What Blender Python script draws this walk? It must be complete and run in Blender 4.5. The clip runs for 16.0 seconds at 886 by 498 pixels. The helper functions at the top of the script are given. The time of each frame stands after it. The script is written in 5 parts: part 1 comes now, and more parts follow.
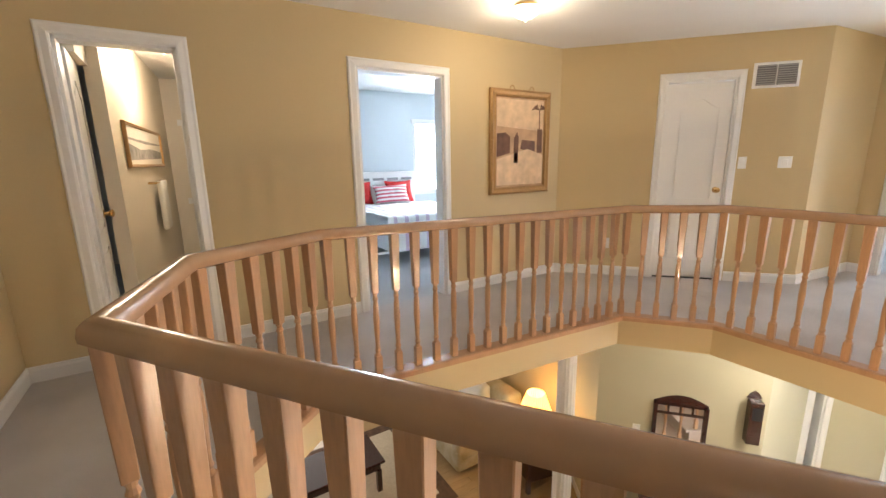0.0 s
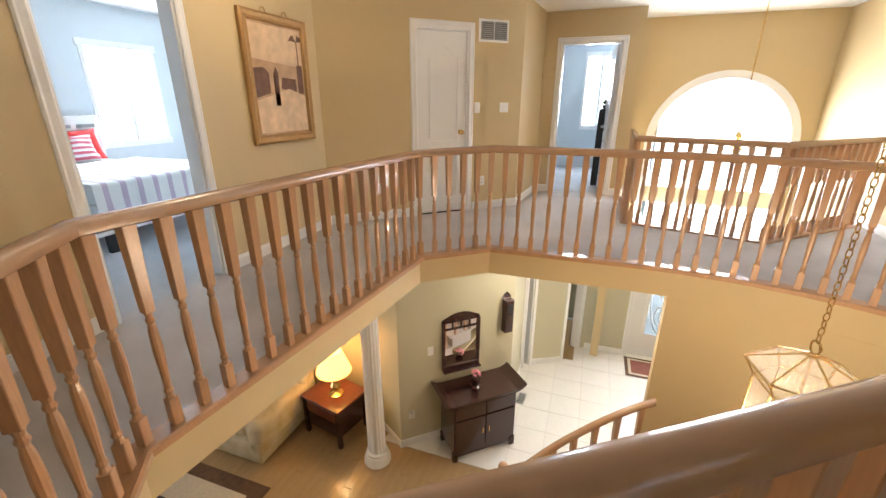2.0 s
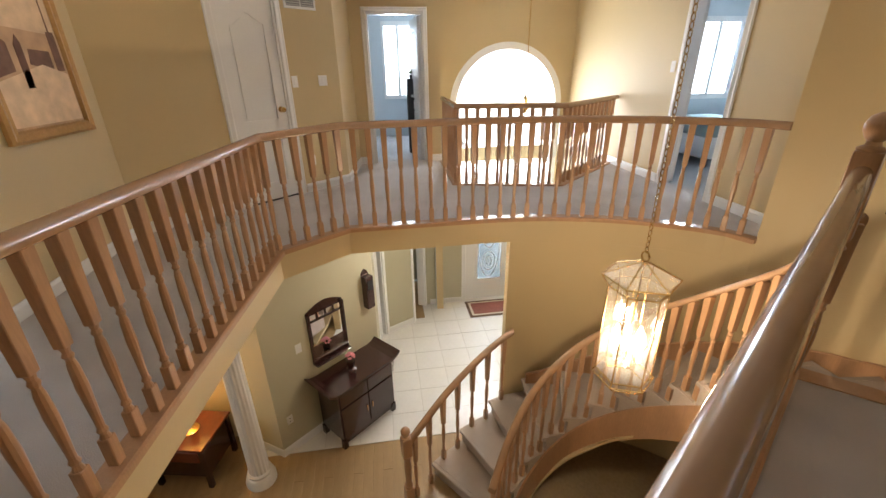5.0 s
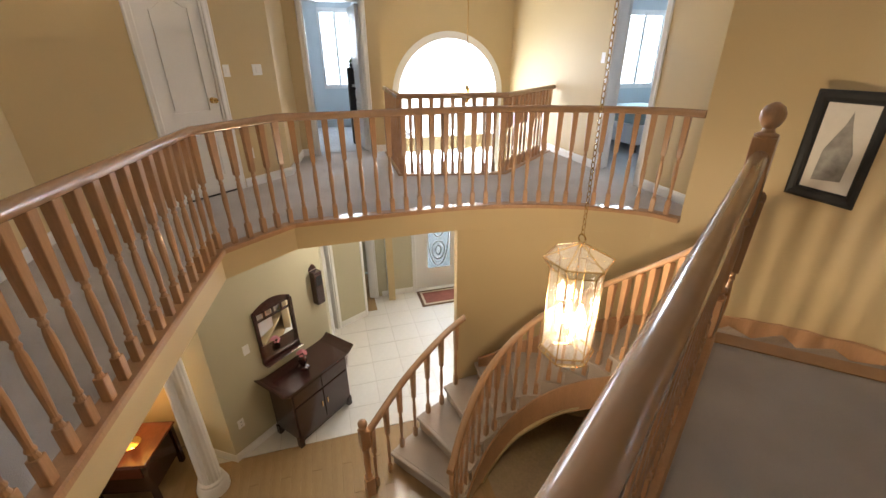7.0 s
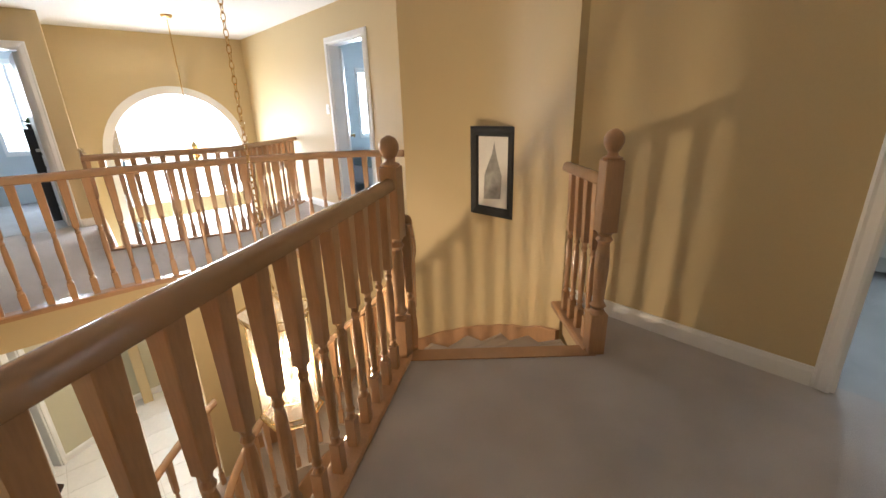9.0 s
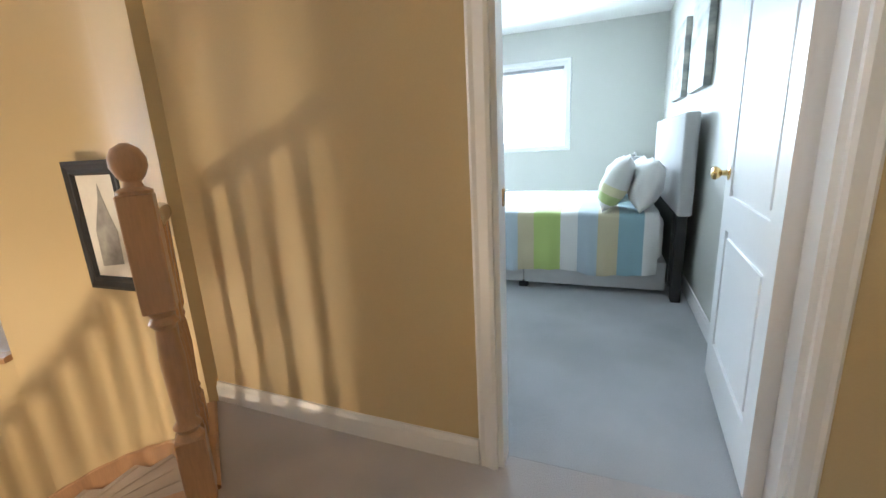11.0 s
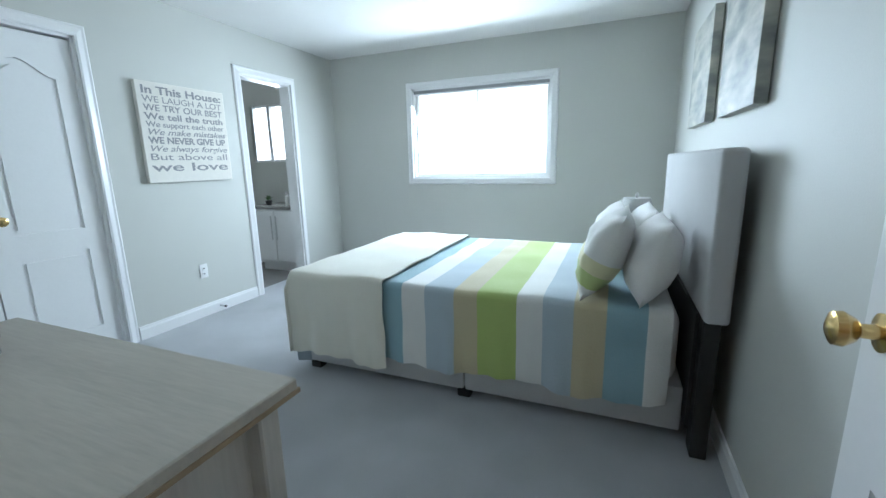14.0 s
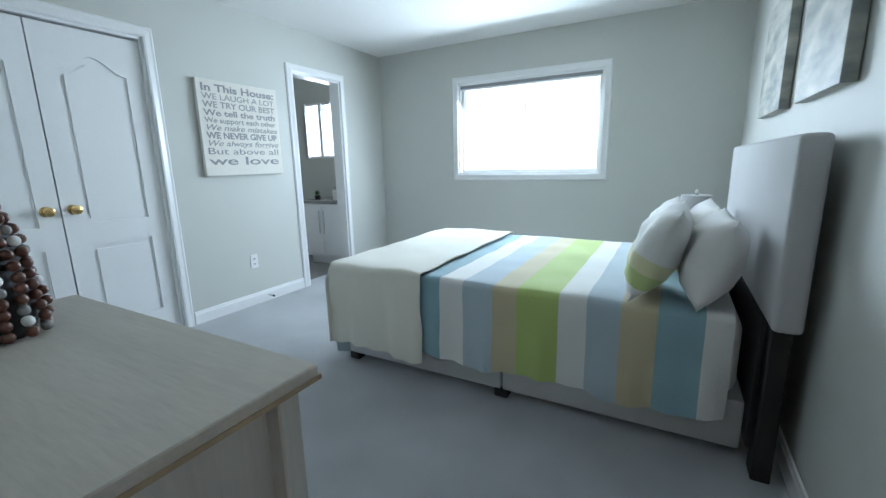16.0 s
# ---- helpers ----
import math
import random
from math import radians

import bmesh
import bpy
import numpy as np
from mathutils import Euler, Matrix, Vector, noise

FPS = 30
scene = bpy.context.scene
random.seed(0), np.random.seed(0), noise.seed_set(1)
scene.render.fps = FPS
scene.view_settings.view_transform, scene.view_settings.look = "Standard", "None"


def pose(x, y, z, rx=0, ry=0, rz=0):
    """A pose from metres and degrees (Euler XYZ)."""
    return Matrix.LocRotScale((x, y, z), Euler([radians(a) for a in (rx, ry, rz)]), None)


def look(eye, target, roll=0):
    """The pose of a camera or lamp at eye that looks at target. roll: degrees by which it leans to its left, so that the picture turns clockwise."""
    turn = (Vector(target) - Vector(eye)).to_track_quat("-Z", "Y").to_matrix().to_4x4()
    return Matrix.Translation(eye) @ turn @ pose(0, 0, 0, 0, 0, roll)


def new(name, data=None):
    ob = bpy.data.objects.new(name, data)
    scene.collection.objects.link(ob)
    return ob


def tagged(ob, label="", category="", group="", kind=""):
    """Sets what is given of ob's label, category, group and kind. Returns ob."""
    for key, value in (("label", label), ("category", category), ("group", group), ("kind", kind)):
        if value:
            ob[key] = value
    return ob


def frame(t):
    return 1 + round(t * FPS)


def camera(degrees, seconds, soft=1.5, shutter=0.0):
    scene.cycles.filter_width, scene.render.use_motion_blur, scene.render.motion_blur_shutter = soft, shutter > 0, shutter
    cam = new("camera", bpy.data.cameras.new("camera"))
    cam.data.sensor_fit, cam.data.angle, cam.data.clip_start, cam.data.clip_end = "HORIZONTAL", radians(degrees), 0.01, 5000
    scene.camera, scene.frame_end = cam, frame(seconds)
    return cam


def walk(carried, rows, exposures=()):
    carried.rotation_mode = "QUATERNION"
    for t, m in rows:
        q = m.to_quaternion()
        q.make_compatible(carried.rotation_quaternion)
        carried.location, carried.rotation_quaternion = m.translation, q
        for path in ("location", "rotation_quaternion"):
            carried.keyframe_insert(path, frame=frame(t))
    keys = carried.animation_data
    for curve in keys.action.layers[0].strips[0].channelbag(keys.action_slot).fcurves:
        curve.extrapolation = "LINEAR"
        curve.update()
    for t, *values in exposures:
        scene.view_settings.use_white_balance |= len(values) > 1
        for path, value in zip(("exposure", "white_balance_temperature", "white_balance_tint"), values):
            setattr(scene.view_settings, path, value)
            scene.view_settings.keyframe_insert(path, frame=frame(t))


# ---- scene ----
cam = camera(93.8, 16.0)
PATH = [
    (0, (-0.025, 0.258, 1.298), (1.001, 1.923, 0.878), -1.0),
    (0.5, (-0.111, 0.469, 1.331), (1.189, 1.912, 0.855), -0.5),
    (1, (-0.131, 0.577, 1.282), (1.349, 1.803, 0.73), -0.2),
    (1.5, (-0.153, 0.747, 1.292), (1.504, 1.681, 0.674), -0.1),
    (2, (-0.228, 0.939, 1.302), (1.547, 1.565, 0.626), 0.1),
    (2.5, (-0.219, 1.059, 1.3), (1.586, 1.482, 0.551), -0.0),
    (3, (-0.222, 1.148, 1.313), (1.613, 1.381, 0.528), -0.1),
    (3.5, (-0.241, 1.264, 1.336), (1.607, 1.316, 0.53), 0.0),
    (4, (-0.263, 1.358, 1.345), (1.582, 1.259, 0.519), 0.1),
    (6.3, (-0.287, 1.395, 1.337), (1.515, 1.022, 0.497), -0.8),
    (6.5, (-0.294, 1.395, 1.346), (1.492, 0.993, 0.485), -0.2),
    (7, (-0.312, 1.381, 1.355), (1.448, 0.892, 0.499), -0.4),
    (7.5, (-0.330, 1.324, 1.358), (1.391, 0.73, 0.506), -0.5),
    (8, (-0.363, 1.178, 1.345), (1.298, 0.4, 0.548), -1.0),
    (8.5, (-0.446, 0.967, 1.326), (1.123, -0.03, 0.589), -1.4),
    (9, (-0.563, 0.716, 1.279), (0.839, -0.557, 0.637), -1.7),
    (9.5, (-0.645, 0.472, 1.184), (0.514, -1.057, 0.619), -1.8),
    (9.6, (-0.698, 0.412, 1.179), (0.444, -1.133, 0.621), -2.7),
    (10, (-0.702, 0.213, 1.142), (0.223, -1.481, 0.616), -2.0),
    (10.2, (-0.744, 0.09, 1.133), (0.123, -1.636, 0.612), -2.4),
    (12.3, (-1.022, -1.148, 1.109), (-0.401, -3.005, 0.699), -1.4),
    (12.5, (-1.042, -1.24, 1.116), (-0.416, -3.096, 0.712), -1.5),
    (13, (-1.019, -1.455, 1.133), (-0.387, -3.31, 0.732), -1.3),
    (13.5, (-0.981, -1.599, 1.2), (-0.305, -3.436, 0.79), -1.3),
    (14, (-0.977, -1.684, 1.213), (-0.229, -3.494, 0.809), -1.3),
    (14.5, (-0.976, -1.732, 1.199), (-0.15, -3.509, 0.799), -1.2),
    (15, (-0.983, -1.743, 1.197), (-0.105, -3.496, 0.799), -1.2),
    (15.5, (-0.985, -1.743, 1.187), (-0.067, -3.474, 0.785), -1.2),
    (16, (-0.988, -1.741, 1.176), (-0.04, -3.455, 0.773), -1.2),
]
walk(cam, [(t, look(eye, target, roll)) for t, eye, target, roll in PATH], [(0, 0.1, 6200, 10), (1.5, 0.1, 6250, 10), (2.7, -0.1, 6300, 10), (3.5, -0.38, 6330, 10), (4, -0.5, 6350, 10), (8, -0.5, 6350, 10), (9.4, -0.02, 6300, 10), (10.2, 0.25, 6250, 10), (12.3, 0.15, 5700, 8), (13.2, -0.33, 5850, 8), (14.2, -0.8, 6050, 8), (16, -0.9, 6050, 8)])

# ---- world and light ----
from mathutils.geometry import tessellate_polygon

world = bpy.data.worlds.new("sky")
scene.world = world
world.use_nodes = True
wn = world.node_tree
sky = wn.nodes.new("ShaderNodeTexSky")
sky.sky_type, sky.sun_disc = "NISHITA", False
sky.sun_elevation, sky.sun_rotation = radians(40), radians(60)
wn.links.new(sky.outputs[0], wn.nodes["Background"].inputs[0])
wn.nodes["Background"].inputs[1].default_value = 0.12
sun_data = bpy.data.lights.new("sun", "SUN")
sun_data.energy, sun_data.angle, sun_data.color = 1.0, radians(10), (1.0, 0.95, 0.88)
sun = new("sun", sun_data)
sun.matrix_world = look((8, 5, 12), (0, 0, 0))


def lamp(name, place, power, colour, radius=0.05):
    d = bpy.data.lights.new(name, "POINT")
    d.energy, d.color, d.shadow_soft_size = power, colour, radius
    o = new(name, d)
    o.location = place
    return o


def window_light(name, place, target, w, h, power, colour=(0.80, 0.90, 1.0)):
    d = bpy.data.lights.new(name, "AREA")
    d.shape, d.size, d.size_y, d.energy, d.color = "RECTANGLE", w, h, power, colour
    o = new(name, d)
    o.matrix_world = look(place, target)
    return o


LOW, CEIL, SLAB = -2.72, 2.42, -0.25
WARM = (1.0, 0.78, 0.53)
lamp("lantern_light", (1.57, 0.03, -0.13), 90, WARM, 0.06)
lamp("hall_ceiling_light", (2.3, 2.8, 2.27), 14, WARM, 0.06)
lamp("foyer_light", (5.7, -0.66, 0.86), 10, WARM, 0.06)
lamp("table_lamp_light", (3.36, 3.62, -1.68), 6, (1.0, 0.72, 0.35), 0.05)
lamp("bath_light", (-0.02, 5.1, 2.2), 32, (1.0, 0.82, 0.6), 0.08)
# Added fill that brightens the lower hall; no lamp is known there.
lamp("low_hall_fill", (3.95, 0.9, -0.40), 36, (1.0, 0.9, 0.75), 0.08)
window_light("window_light_bedroom", (0.4, -6.10, 1.54), (0.4, -3.0, -0.2), 1.42, 0.92, 185, (0.74, 0.88, 1.0))
window_light("window_light_foyer", (7.3, -0.8, 0.3), (0, -0.8, 0.0), 1.7, 2.6, 280, (0.92, 0.95, 1.0))
window_light("window_light_rear", (4.2, 7.08, 1.4), (2, 0, 0.8), 0.8, 1.1, 290)
window_light("window_light_side", (9.08, 1.0, 1.5), (5, 1.0, 0.8), 0.5, 1.1, 80)
window_light("window_light_right", (6.3, -3.78, 1.4), (3.5, -2.8, 0.8), 0.8, 1.1, 90)
window_light("window_light_ensuite", (3.2, -6.2, 1.64), (2.9, -4, 1.2), 0.5, 0.66, 32)
# Added fill at the far living room wall, where no window stands.
window_light("living_fill_light", (0.8, 7.6, -1.3), (1.0, 2, -2.2), 2.4, 1.4, 65, (1.0, 0.95, 0.88))
window_light("window_light_entry", (6.62, -0.41, -1.58), (3, -0.2, -2.6), 0.46, 1.4, 130, (0.95, 0.97, 1.0))


# ---- materials ----
def shader(name, colour, rough=0.5, metal=0.0, grain=0.06, scale=30.0, bump=0.05, second=None, stretch=(1, 1, 1), coat=0.0, sheen=0.0, mottle=1.5):
    m = bpy.data.materials.new(name)
    m.use_nodes = True
    nt = m.node_tree
    b = nt.nodes["Principled BSDF"]
    b.inputs["Roughness"].default_value, b.inputs["Metallic"].default_value = rough, metal
    b.inputs["Coat Weight"].default_value, b.inputs["Sheen Weight"].default_value = coat, sheen
    co = nt.nodes.new("ShaderNodeTexCoord")
    mp = nt.nodes.new("ShaderNodeMapping")
    mp.inputs["Scale"].default_value = stretch
    nt.links.new(co.outputs["Object"], mp.inputs[0])
    n1, n2 = nt.nodes.new("ShaderNodeTexNoise"), nt.nodes.new("ShaderNodeTexNoise")
    n1.inputs["Scale"].default_value, n1.inputs["Detail"].default_value = scale, 6
    n2.inputs["Scale"].default_value, n2.inputs["Detail"].default_value = mottle, 3
    for n in (n1, n2):
        nt.links.new(mp.outputs[0], n.inputs["Vector"])
    add = nt.nodes.new("ShaderNodeMath")
    add.operation = "ADD"
    nt.links.new(n1.outputs[0], add.inputs[0])
    nt.links.new(n2.outputs[0], add.inputs[1])
    ramp = nt.nodes.new("ShaderNodeValToRGB")
    ramp.color_ramp.elements[0].position, ramp.color_ramp.elements[1].position = 0.3, 0.7
    half = nt.nodes.new("ShaderNodeMath")
    half.operation = "MULTIPLY"
    half.inputs[1].default_value = 0.5
    nt.links.new(add.outputs[0], half.inputs[0])
    nt.links.new(half.outputs[0], ramp.inputs[0])
    hi = second or tuple(min(1, c * (1 + grain)) for c in colour)
    lo = tuple(c * (1 - grain) for c in colour)
    ramp.color_ramp.elements[0].color, ramp.color_ramp.elements[1].color = (*lo, 1), (*hi, 1)
    nt.links.new(ramp.outputs[0], b.inputs["Base Color"])
    if bump:
        bp = nt.nodes.new("ShaderNodeBump")
        bp.inputs["Strength"].default_value, bp.inputs["Distance"].default_value = min(1, bump * 4), 0.004
        nt.links.new(n1.outputs[0], bp.inputs["Height"])
        nt.links.new(bp.outputs[0], b.inputs["Normal"])
    return m


def glow(name, colour, power):
    m = bpy.data.materials.new(name)
    m.use_nodes = True
    b = m.node_tree.nodes["Principled BSDF"]
    b.inputs["Base Color"].default_value = (*colour, 1)
    b.inputs["Emission Color"].default_value = (*colour, 1)
    b.inputs["Emission Strength"].default_value = power
    return m


def glass_mat(name, colour=(1, 1, 1), rough=0.0, scatter=0.0):
    m = bpy.data.materials.new(name)
    m.use_nodes = True
    nt = m.node_tree
    t, g, mix = nt.nodes.new("ShaderNodeBsdfTransparent"), nt.nodes.new("ShaderNodeBsdfGlossy"), nt.nodes.new("ShaderNodeMixShader")
    t.inputs[0].default_value = (*colour, 1)
    g.inputs["Roughness"].default_value = 0.05 + rough
    mix.inputs[0].default_value = 0.10
    nt.links.new(t.outputs[0], mix.inputs[1])
    nt.links.new(g.outputs[0], mix.inputs[2])
    last = mix
    if scatter:
        tl_, mix2 = nt.nodes.new("ShaderNodeBsdfTranslucent"), nt.nodes.new("ShaderNodeMixShader")
        tl_.inputs[0].default_value = (0.95, 0.93, 0.88, 1)
        mix2.inputs[0].default_value = scatter
        nt.links.new(mix.outputs[0], mix2.inputs[1])
        nt.links.new(tl_.outputs[0], mix2.inputs[2])
        last = mix2
    nt.links.new(last.outputs[0], nt.nodes["Material Output"].inputs[0])
    return m


def stripes(name, colours, axis, start, width, rough=0.9, edges=None):
    """Woven stripes along one axis of the object, of even width or up to the given edges."""
    stops = [i / len(colours) for i in range(len(colours))]
    if edges:
        stops = [0.0] + [(e - start) / (edges[-1] - start) for e in edges[:-1]]
    m = shader(name, colours[0], rough, 0, 0.05, 90, 0.1, sheen=0.2)
    nt = m.node_tree
    b = nt.nodes["Principled BSDF"]
    co = nt.nodes.new("ShaderNodeTexCoord")
    sep = nt.nodes.new("ShaderNodeSeparateXYZ")
    nt.links.new(co.outputs["Object"], sep.inputs[0])
    mr = nt.nodes.new("ShaderNodeMapRange")
    mr.inputs[1].default_value, mr.inputs[2].default_value = start, edges[-1] if edges else start + width * len(colours)
    nt.links.new(sep.outputs[axis], mr.inputs[0])
    r = nt.nodes.new("ShaderNodeValToRGB")
    r.color_ramp.interpolation = "CONSTANT"
    for i, c in enumerate(colours):
        e = r.color_ramp.elements[i] if i < 2 else r.color_ramp.elements.new(stops[i])
        e.position, e.color = stops[i], (*c, 1)
    nt.links.new(mr.outputs[0], r.inputs[0])
    mx = nt.nodes.new("ShaderNodeMix")
    mx.data_type, mx.blend_type = "RGBA", "MULTIPLY"
    mx.inputs[0].default_value = 0.25
    old = b.inputs["Base Color"].links[0].from_socket
    nt.links.new(r.outputs[0], mx.inputs[6])
    nt.links.new(old, mx.inputs[7])
    nt.links.new(mx.outputs[2], b.inputs["Base Color"])
    return m


M = dict(
    gold=shader("ochre_wall_paint", (0.55, 0.43, 0.24), 0.55, grain=0.03, scale=180, bump=0.03),
    sage=shader("sage_wall_paint", (0.50, 0.47, 0.34), 0.55, grain=0.03, scale=180, bump=0.03),
    cream=shader("cream_wall_paint", (0.74, 0.67, 0.56), 0.55, grain=0.03, scale=180, bump=0.03),
    grey=shader("grey_wall_paint", (0.56, 0.565, 0.53), 0.6, grain=0.03, scale=180, bump=0.03),
    ceil=shader("ceiling_plaster", (0.80, 0.79, 0.77), 0.9, grain=0.04, scale=120, bump=0.15),
    white=shader("white_trim_paint", (0.80, 0.80, 0.80), 0.3, grain=0.02, scale=60, bump=0.01),
    carpet=shader("grey_carpet", (0.44, 0.41, 0.405), 0.95, grain=0.28, scale=260, bump=0.35, sheen=0.3, mottle=2.2),
    stair_carpet=shader("beige_stair_carpet", (0.40, 0.33, 0.27), 0.95, grain=0.25, scale=260, bump=0.35, sheen=0.3),
    # Gallery carpet again, with the blue cast of window daylight put into its colour.
    daylit_carpet=shader("daylight_tinted_carpet", (0.40, 0.41, 0.43), 0.95, grain=0.25, scale=260, bump=0.35, sheen=0.3, mottle=2.2),
    oak=shader("varnished_oak", (0.43, 0.245, 0.13), 0.28, grain=0.16, scale=22, bump=0.02, stretch=(6, 6, 0.8), coat=0.4),
    oak_rail=shader("varnished_oak_rail", (0.37, 0.22, 0.125), 0.22, grain=0.10, scale=14, bump=0.01, coat=0.5),
    dark=shader("dark_cherry_wood", (0.038, 0.011, 0.009), 0.26, grain=0.3, scale=20, bump=0.02, stretch=(1, 6, 6), coat=0.4),
    cherry=shader("cherry_wood", (0.14, 0.035, 0.018), 0.2, grain=0.25, scale=20, bump=0.02, stretch=(1, 6, 6), coat=0.4),
    brass=shader("polished_brass", (0.70, 0.50, 0.22), 0.2, 1.0, 0.05, 40, 0.0),
    steel=shader("brushed_metal", (0.6, 0.6, 0.6), 0.3, 1.0, 0.05, 60, 0.01),
    black=shader("matt_black", (0.012, 0.012, 0.013), 0.6, grain=0.3, scale=60),
    tile=shader("cream_floor_tile", (0.76, 0.74, 0.70), 0.2, grain=0.05, scale=18, bump=0.01),
    grout=shader("grout", (0.60, 0.57, 0.52), 0.9, grain=0.1, scale=90),
    plank=shader("pale_maple_plank", (0.38, 0.26, 0.135), 0.2, grain=0.14, scale=16, bump=0.01, stretch=(0.8, 8, 1)),
    gilt=shader("gilded_frame", (0.42, 0.25, 0.10), 0.35, 0.4, 0.2, 40, 0.1),
    paper=shader("white_paper", (0.75, 0.72, 0.66), 0.8, grain=0.05, scale=30, bump=0.0),
    ink=shader("grey_wash", (0.30, 0.29, 0.27), 0.8, grain=0.5, scale=16, bump=0.0, mottle=6),
    sepia=shader("sepia_print", (0.48, 0.31, 0.18), 0.6, grain=0.35, scale=9, bump=0.02, mottle=3),
    sepia_dark=shader("dark_sepia_print", (0.15, 0.07, 0.04), 0.6, grain=0.5, scale=14, bump=0.02),
    sepia_light=shader("light_sepia_print", (0.66, 0.48, 0.31), 0.6, grain=0.3, scale=11, bump=0.02),
    mirror=shader("mirror_silver", (0.9, 0.9, 0.9), 0.02, 1.0, 0.0, 10, 0.0),
    glass=glass_mat("clear_glass"),
    lantern_glass=glass_mat("bevelled_glass", scatter=0.022),
    lead_glass=glass_mat("pale_leaded_glass", (0.30, 0.32, 0.33)),
    daylight=glow("overcast_daylight", (0.92, 0.97, 1.0), 3.2),
    blind=shader("white_blind_fabric", (0.82, 0.82, 0.82), 0.9, grain=0.02, scale=200),
    linen=shader("white_linen", (0.78, 0.77, 0.75), 0.9, grain=0.04, scale=220, bump=0.1, sheen=0.2),
    throw=shader("ivory_fleece", (0.75, 0.73, 0.64), 0.95, grain=0.05, scale=240, bump=0.25, sheen=0.4),
    fabric=shader("light_grey_upholstery", (0.50, 0.50, 0.50), 0.9, grain=0.10, scale=300, bump=0.2, sheen=0.2),
    ash=shader("grey_washed_wood", (0.44, 0.41, 0.36), 0.5, grain=0.12, scale=14, bump=0.03, stretch=(1, 8, 8)),
    ash_v=shader("grey_washed_wood_upright", (0.50, 0.48, 0.44), 0.5, grain=0.12, scale=14, bump=0.03, stretch=(8, 8, 0.7)),
    edge=shader("worn_wood_edge", (0.33, 0.25, 0.16), 0.6, grain=0.2, scale=30, bump=0.03),
    red=shader("red_cushion", (0.55, 0.03, 0.03), 0.85, grain=0.1, scale=120),
    green=shader("plant_green", (0.06, 0.13, 0.04), 0.6, grain=0.3, scale=30),
    letter=shader("grey_lettering", (0.28, 0.28, 0.29), 0.7, grain=0.05, scale=50),
    shade=glow("lit_lamp_shade", (1.0, 0.66, 0.20), 1.6),
    bulb=glow("lit_bulb", (1.0, 0.80, 0.50), 26.0),
    frost=glow("lit_frosted_glass", (1.0, 0.86, 0.62), 5.0),
    sofa=shader("yellow_floral_sofa", (0.55, 0.42, 0.16), 0.9, grain=0.35, scale=7, bump=0.08, second=(0.62, 0.58, 0.48)),
    rug=shader("brown_patterned_rug", (0.10, 0.055, 0.03), 0.95, grain=0.5, scale=16, bump=0.2),
    rug_mid=shader("rust_rug", (0.20, 0.065, 0.045), 0.95, grain=0.3, scale=22, bump=0.2),
    pale_rug=shader("cream_rug", (0.52, 0.45, 0.34), 0.95, grain=0.15, scale=40, bump=0.2),
    curtain=shader("grey_shower_curtain", (0.33, 0.33, 0.38), 0.6, grain=0.3, scale=9, bump=0.03),
    towel=shader("white_towel", (0.8, 0.78, 0.74), 0.95, grain=0.05, scale=200, bump=0.3),
    pink=shader("pink_petals", (0.60, 0.22, 0.26), 0.8, grain=0.2, scale=60),
    granite=shader("grey_stone_top", (0.25, 0.24, 0.23), 0.25, grain=0.4, scale=120),
    abstract=shader("abstract_landscape_paint", (0.20, 0.25, 0.27), 0.5, grain=0.5, scale=5, bump=0.08, second=(0.62, 0.60, 0.52), stretch=(1, 1, 3), mottle=4),
    bead=shader("brown_bead", (0.12, 0.045, 0.03), 0.3, grain=0.4, scale=30),
    blue=shader("blue_room_wall", (0.58, 0.64, 0.68), 0.6, grain=0.03, scale=180, bump=0.03),
    dusty=shader("dusk_backdrop", (0.30, 0.40, 0.42), 0.9, grain=0.2, scale=4),
)


# ---- builders ----
def mesh_of(bm, name):
    me = bpy.data.meshes.new(name)
    bmesh.ops.recalc_face_normals(bm, faces=bm.faces)
    bm.to_mesh(me)
    bm.free()
    return me


def put(ob, *mats):
    for m in mats:
        ob.data.materials.append(M[m] if isinstance(m, str) else m)
    return ob


def part(name, bm, mat, parent=None, label="", smooth=False):
    me = mesh_of(bm, name)
    ob = new(name, me)
    put(ob, *(mat if isinstance(mat, (list, tuple)) else [mat]))
    if smooth:
        me.shade_smooth()
        me.set_sharp_from_angle(angle=radians(38 if smooth is True else smooth))
    ob.parent = parent
    if label:
        ob["label"] = label
    return ob


def thing(name, label, category, at=None, group="", kind=""):
    o = new(name)
    o.empty_display_size = 0.05
    if at is not None:
        o.matrix_world = at
    return tagged(o, label, category, group, kind)


def box(x0, x1, y0, y1, z0, z1, bev=0.0, seg=1, bm=None):
    b = bmesh.new()
    m = Matrix.Translation(((x0 + x1) / 2, (y0 + y1) / 2, (z0 + z1) / 2)) @ Matrix.Diagonal((abs(x1 - x0), abs(y1 - y0), abs(z1 - z0), 1))
    bmesh.ops.create_cube(b, size=1, matrix=m)
    if bev:
        bmesh.ops.bevel(b, geom=b.edges[:], offset=bev, segments=seg, profile=0.5, affect="EDGES")
    if bm is None:
        return b
    join(bm, b)
    return bm


def join(a, b, m=None):
    if m is not None:
        bmesh.ops.transform(b, matrix=m, verts=b.verts)
    t = bpy.data.meshes.new("join")
    b.to_mesh(t)
    b.free()
    a.from_mesh(t)
    bpy.data.meshes.remove(t)
    return a


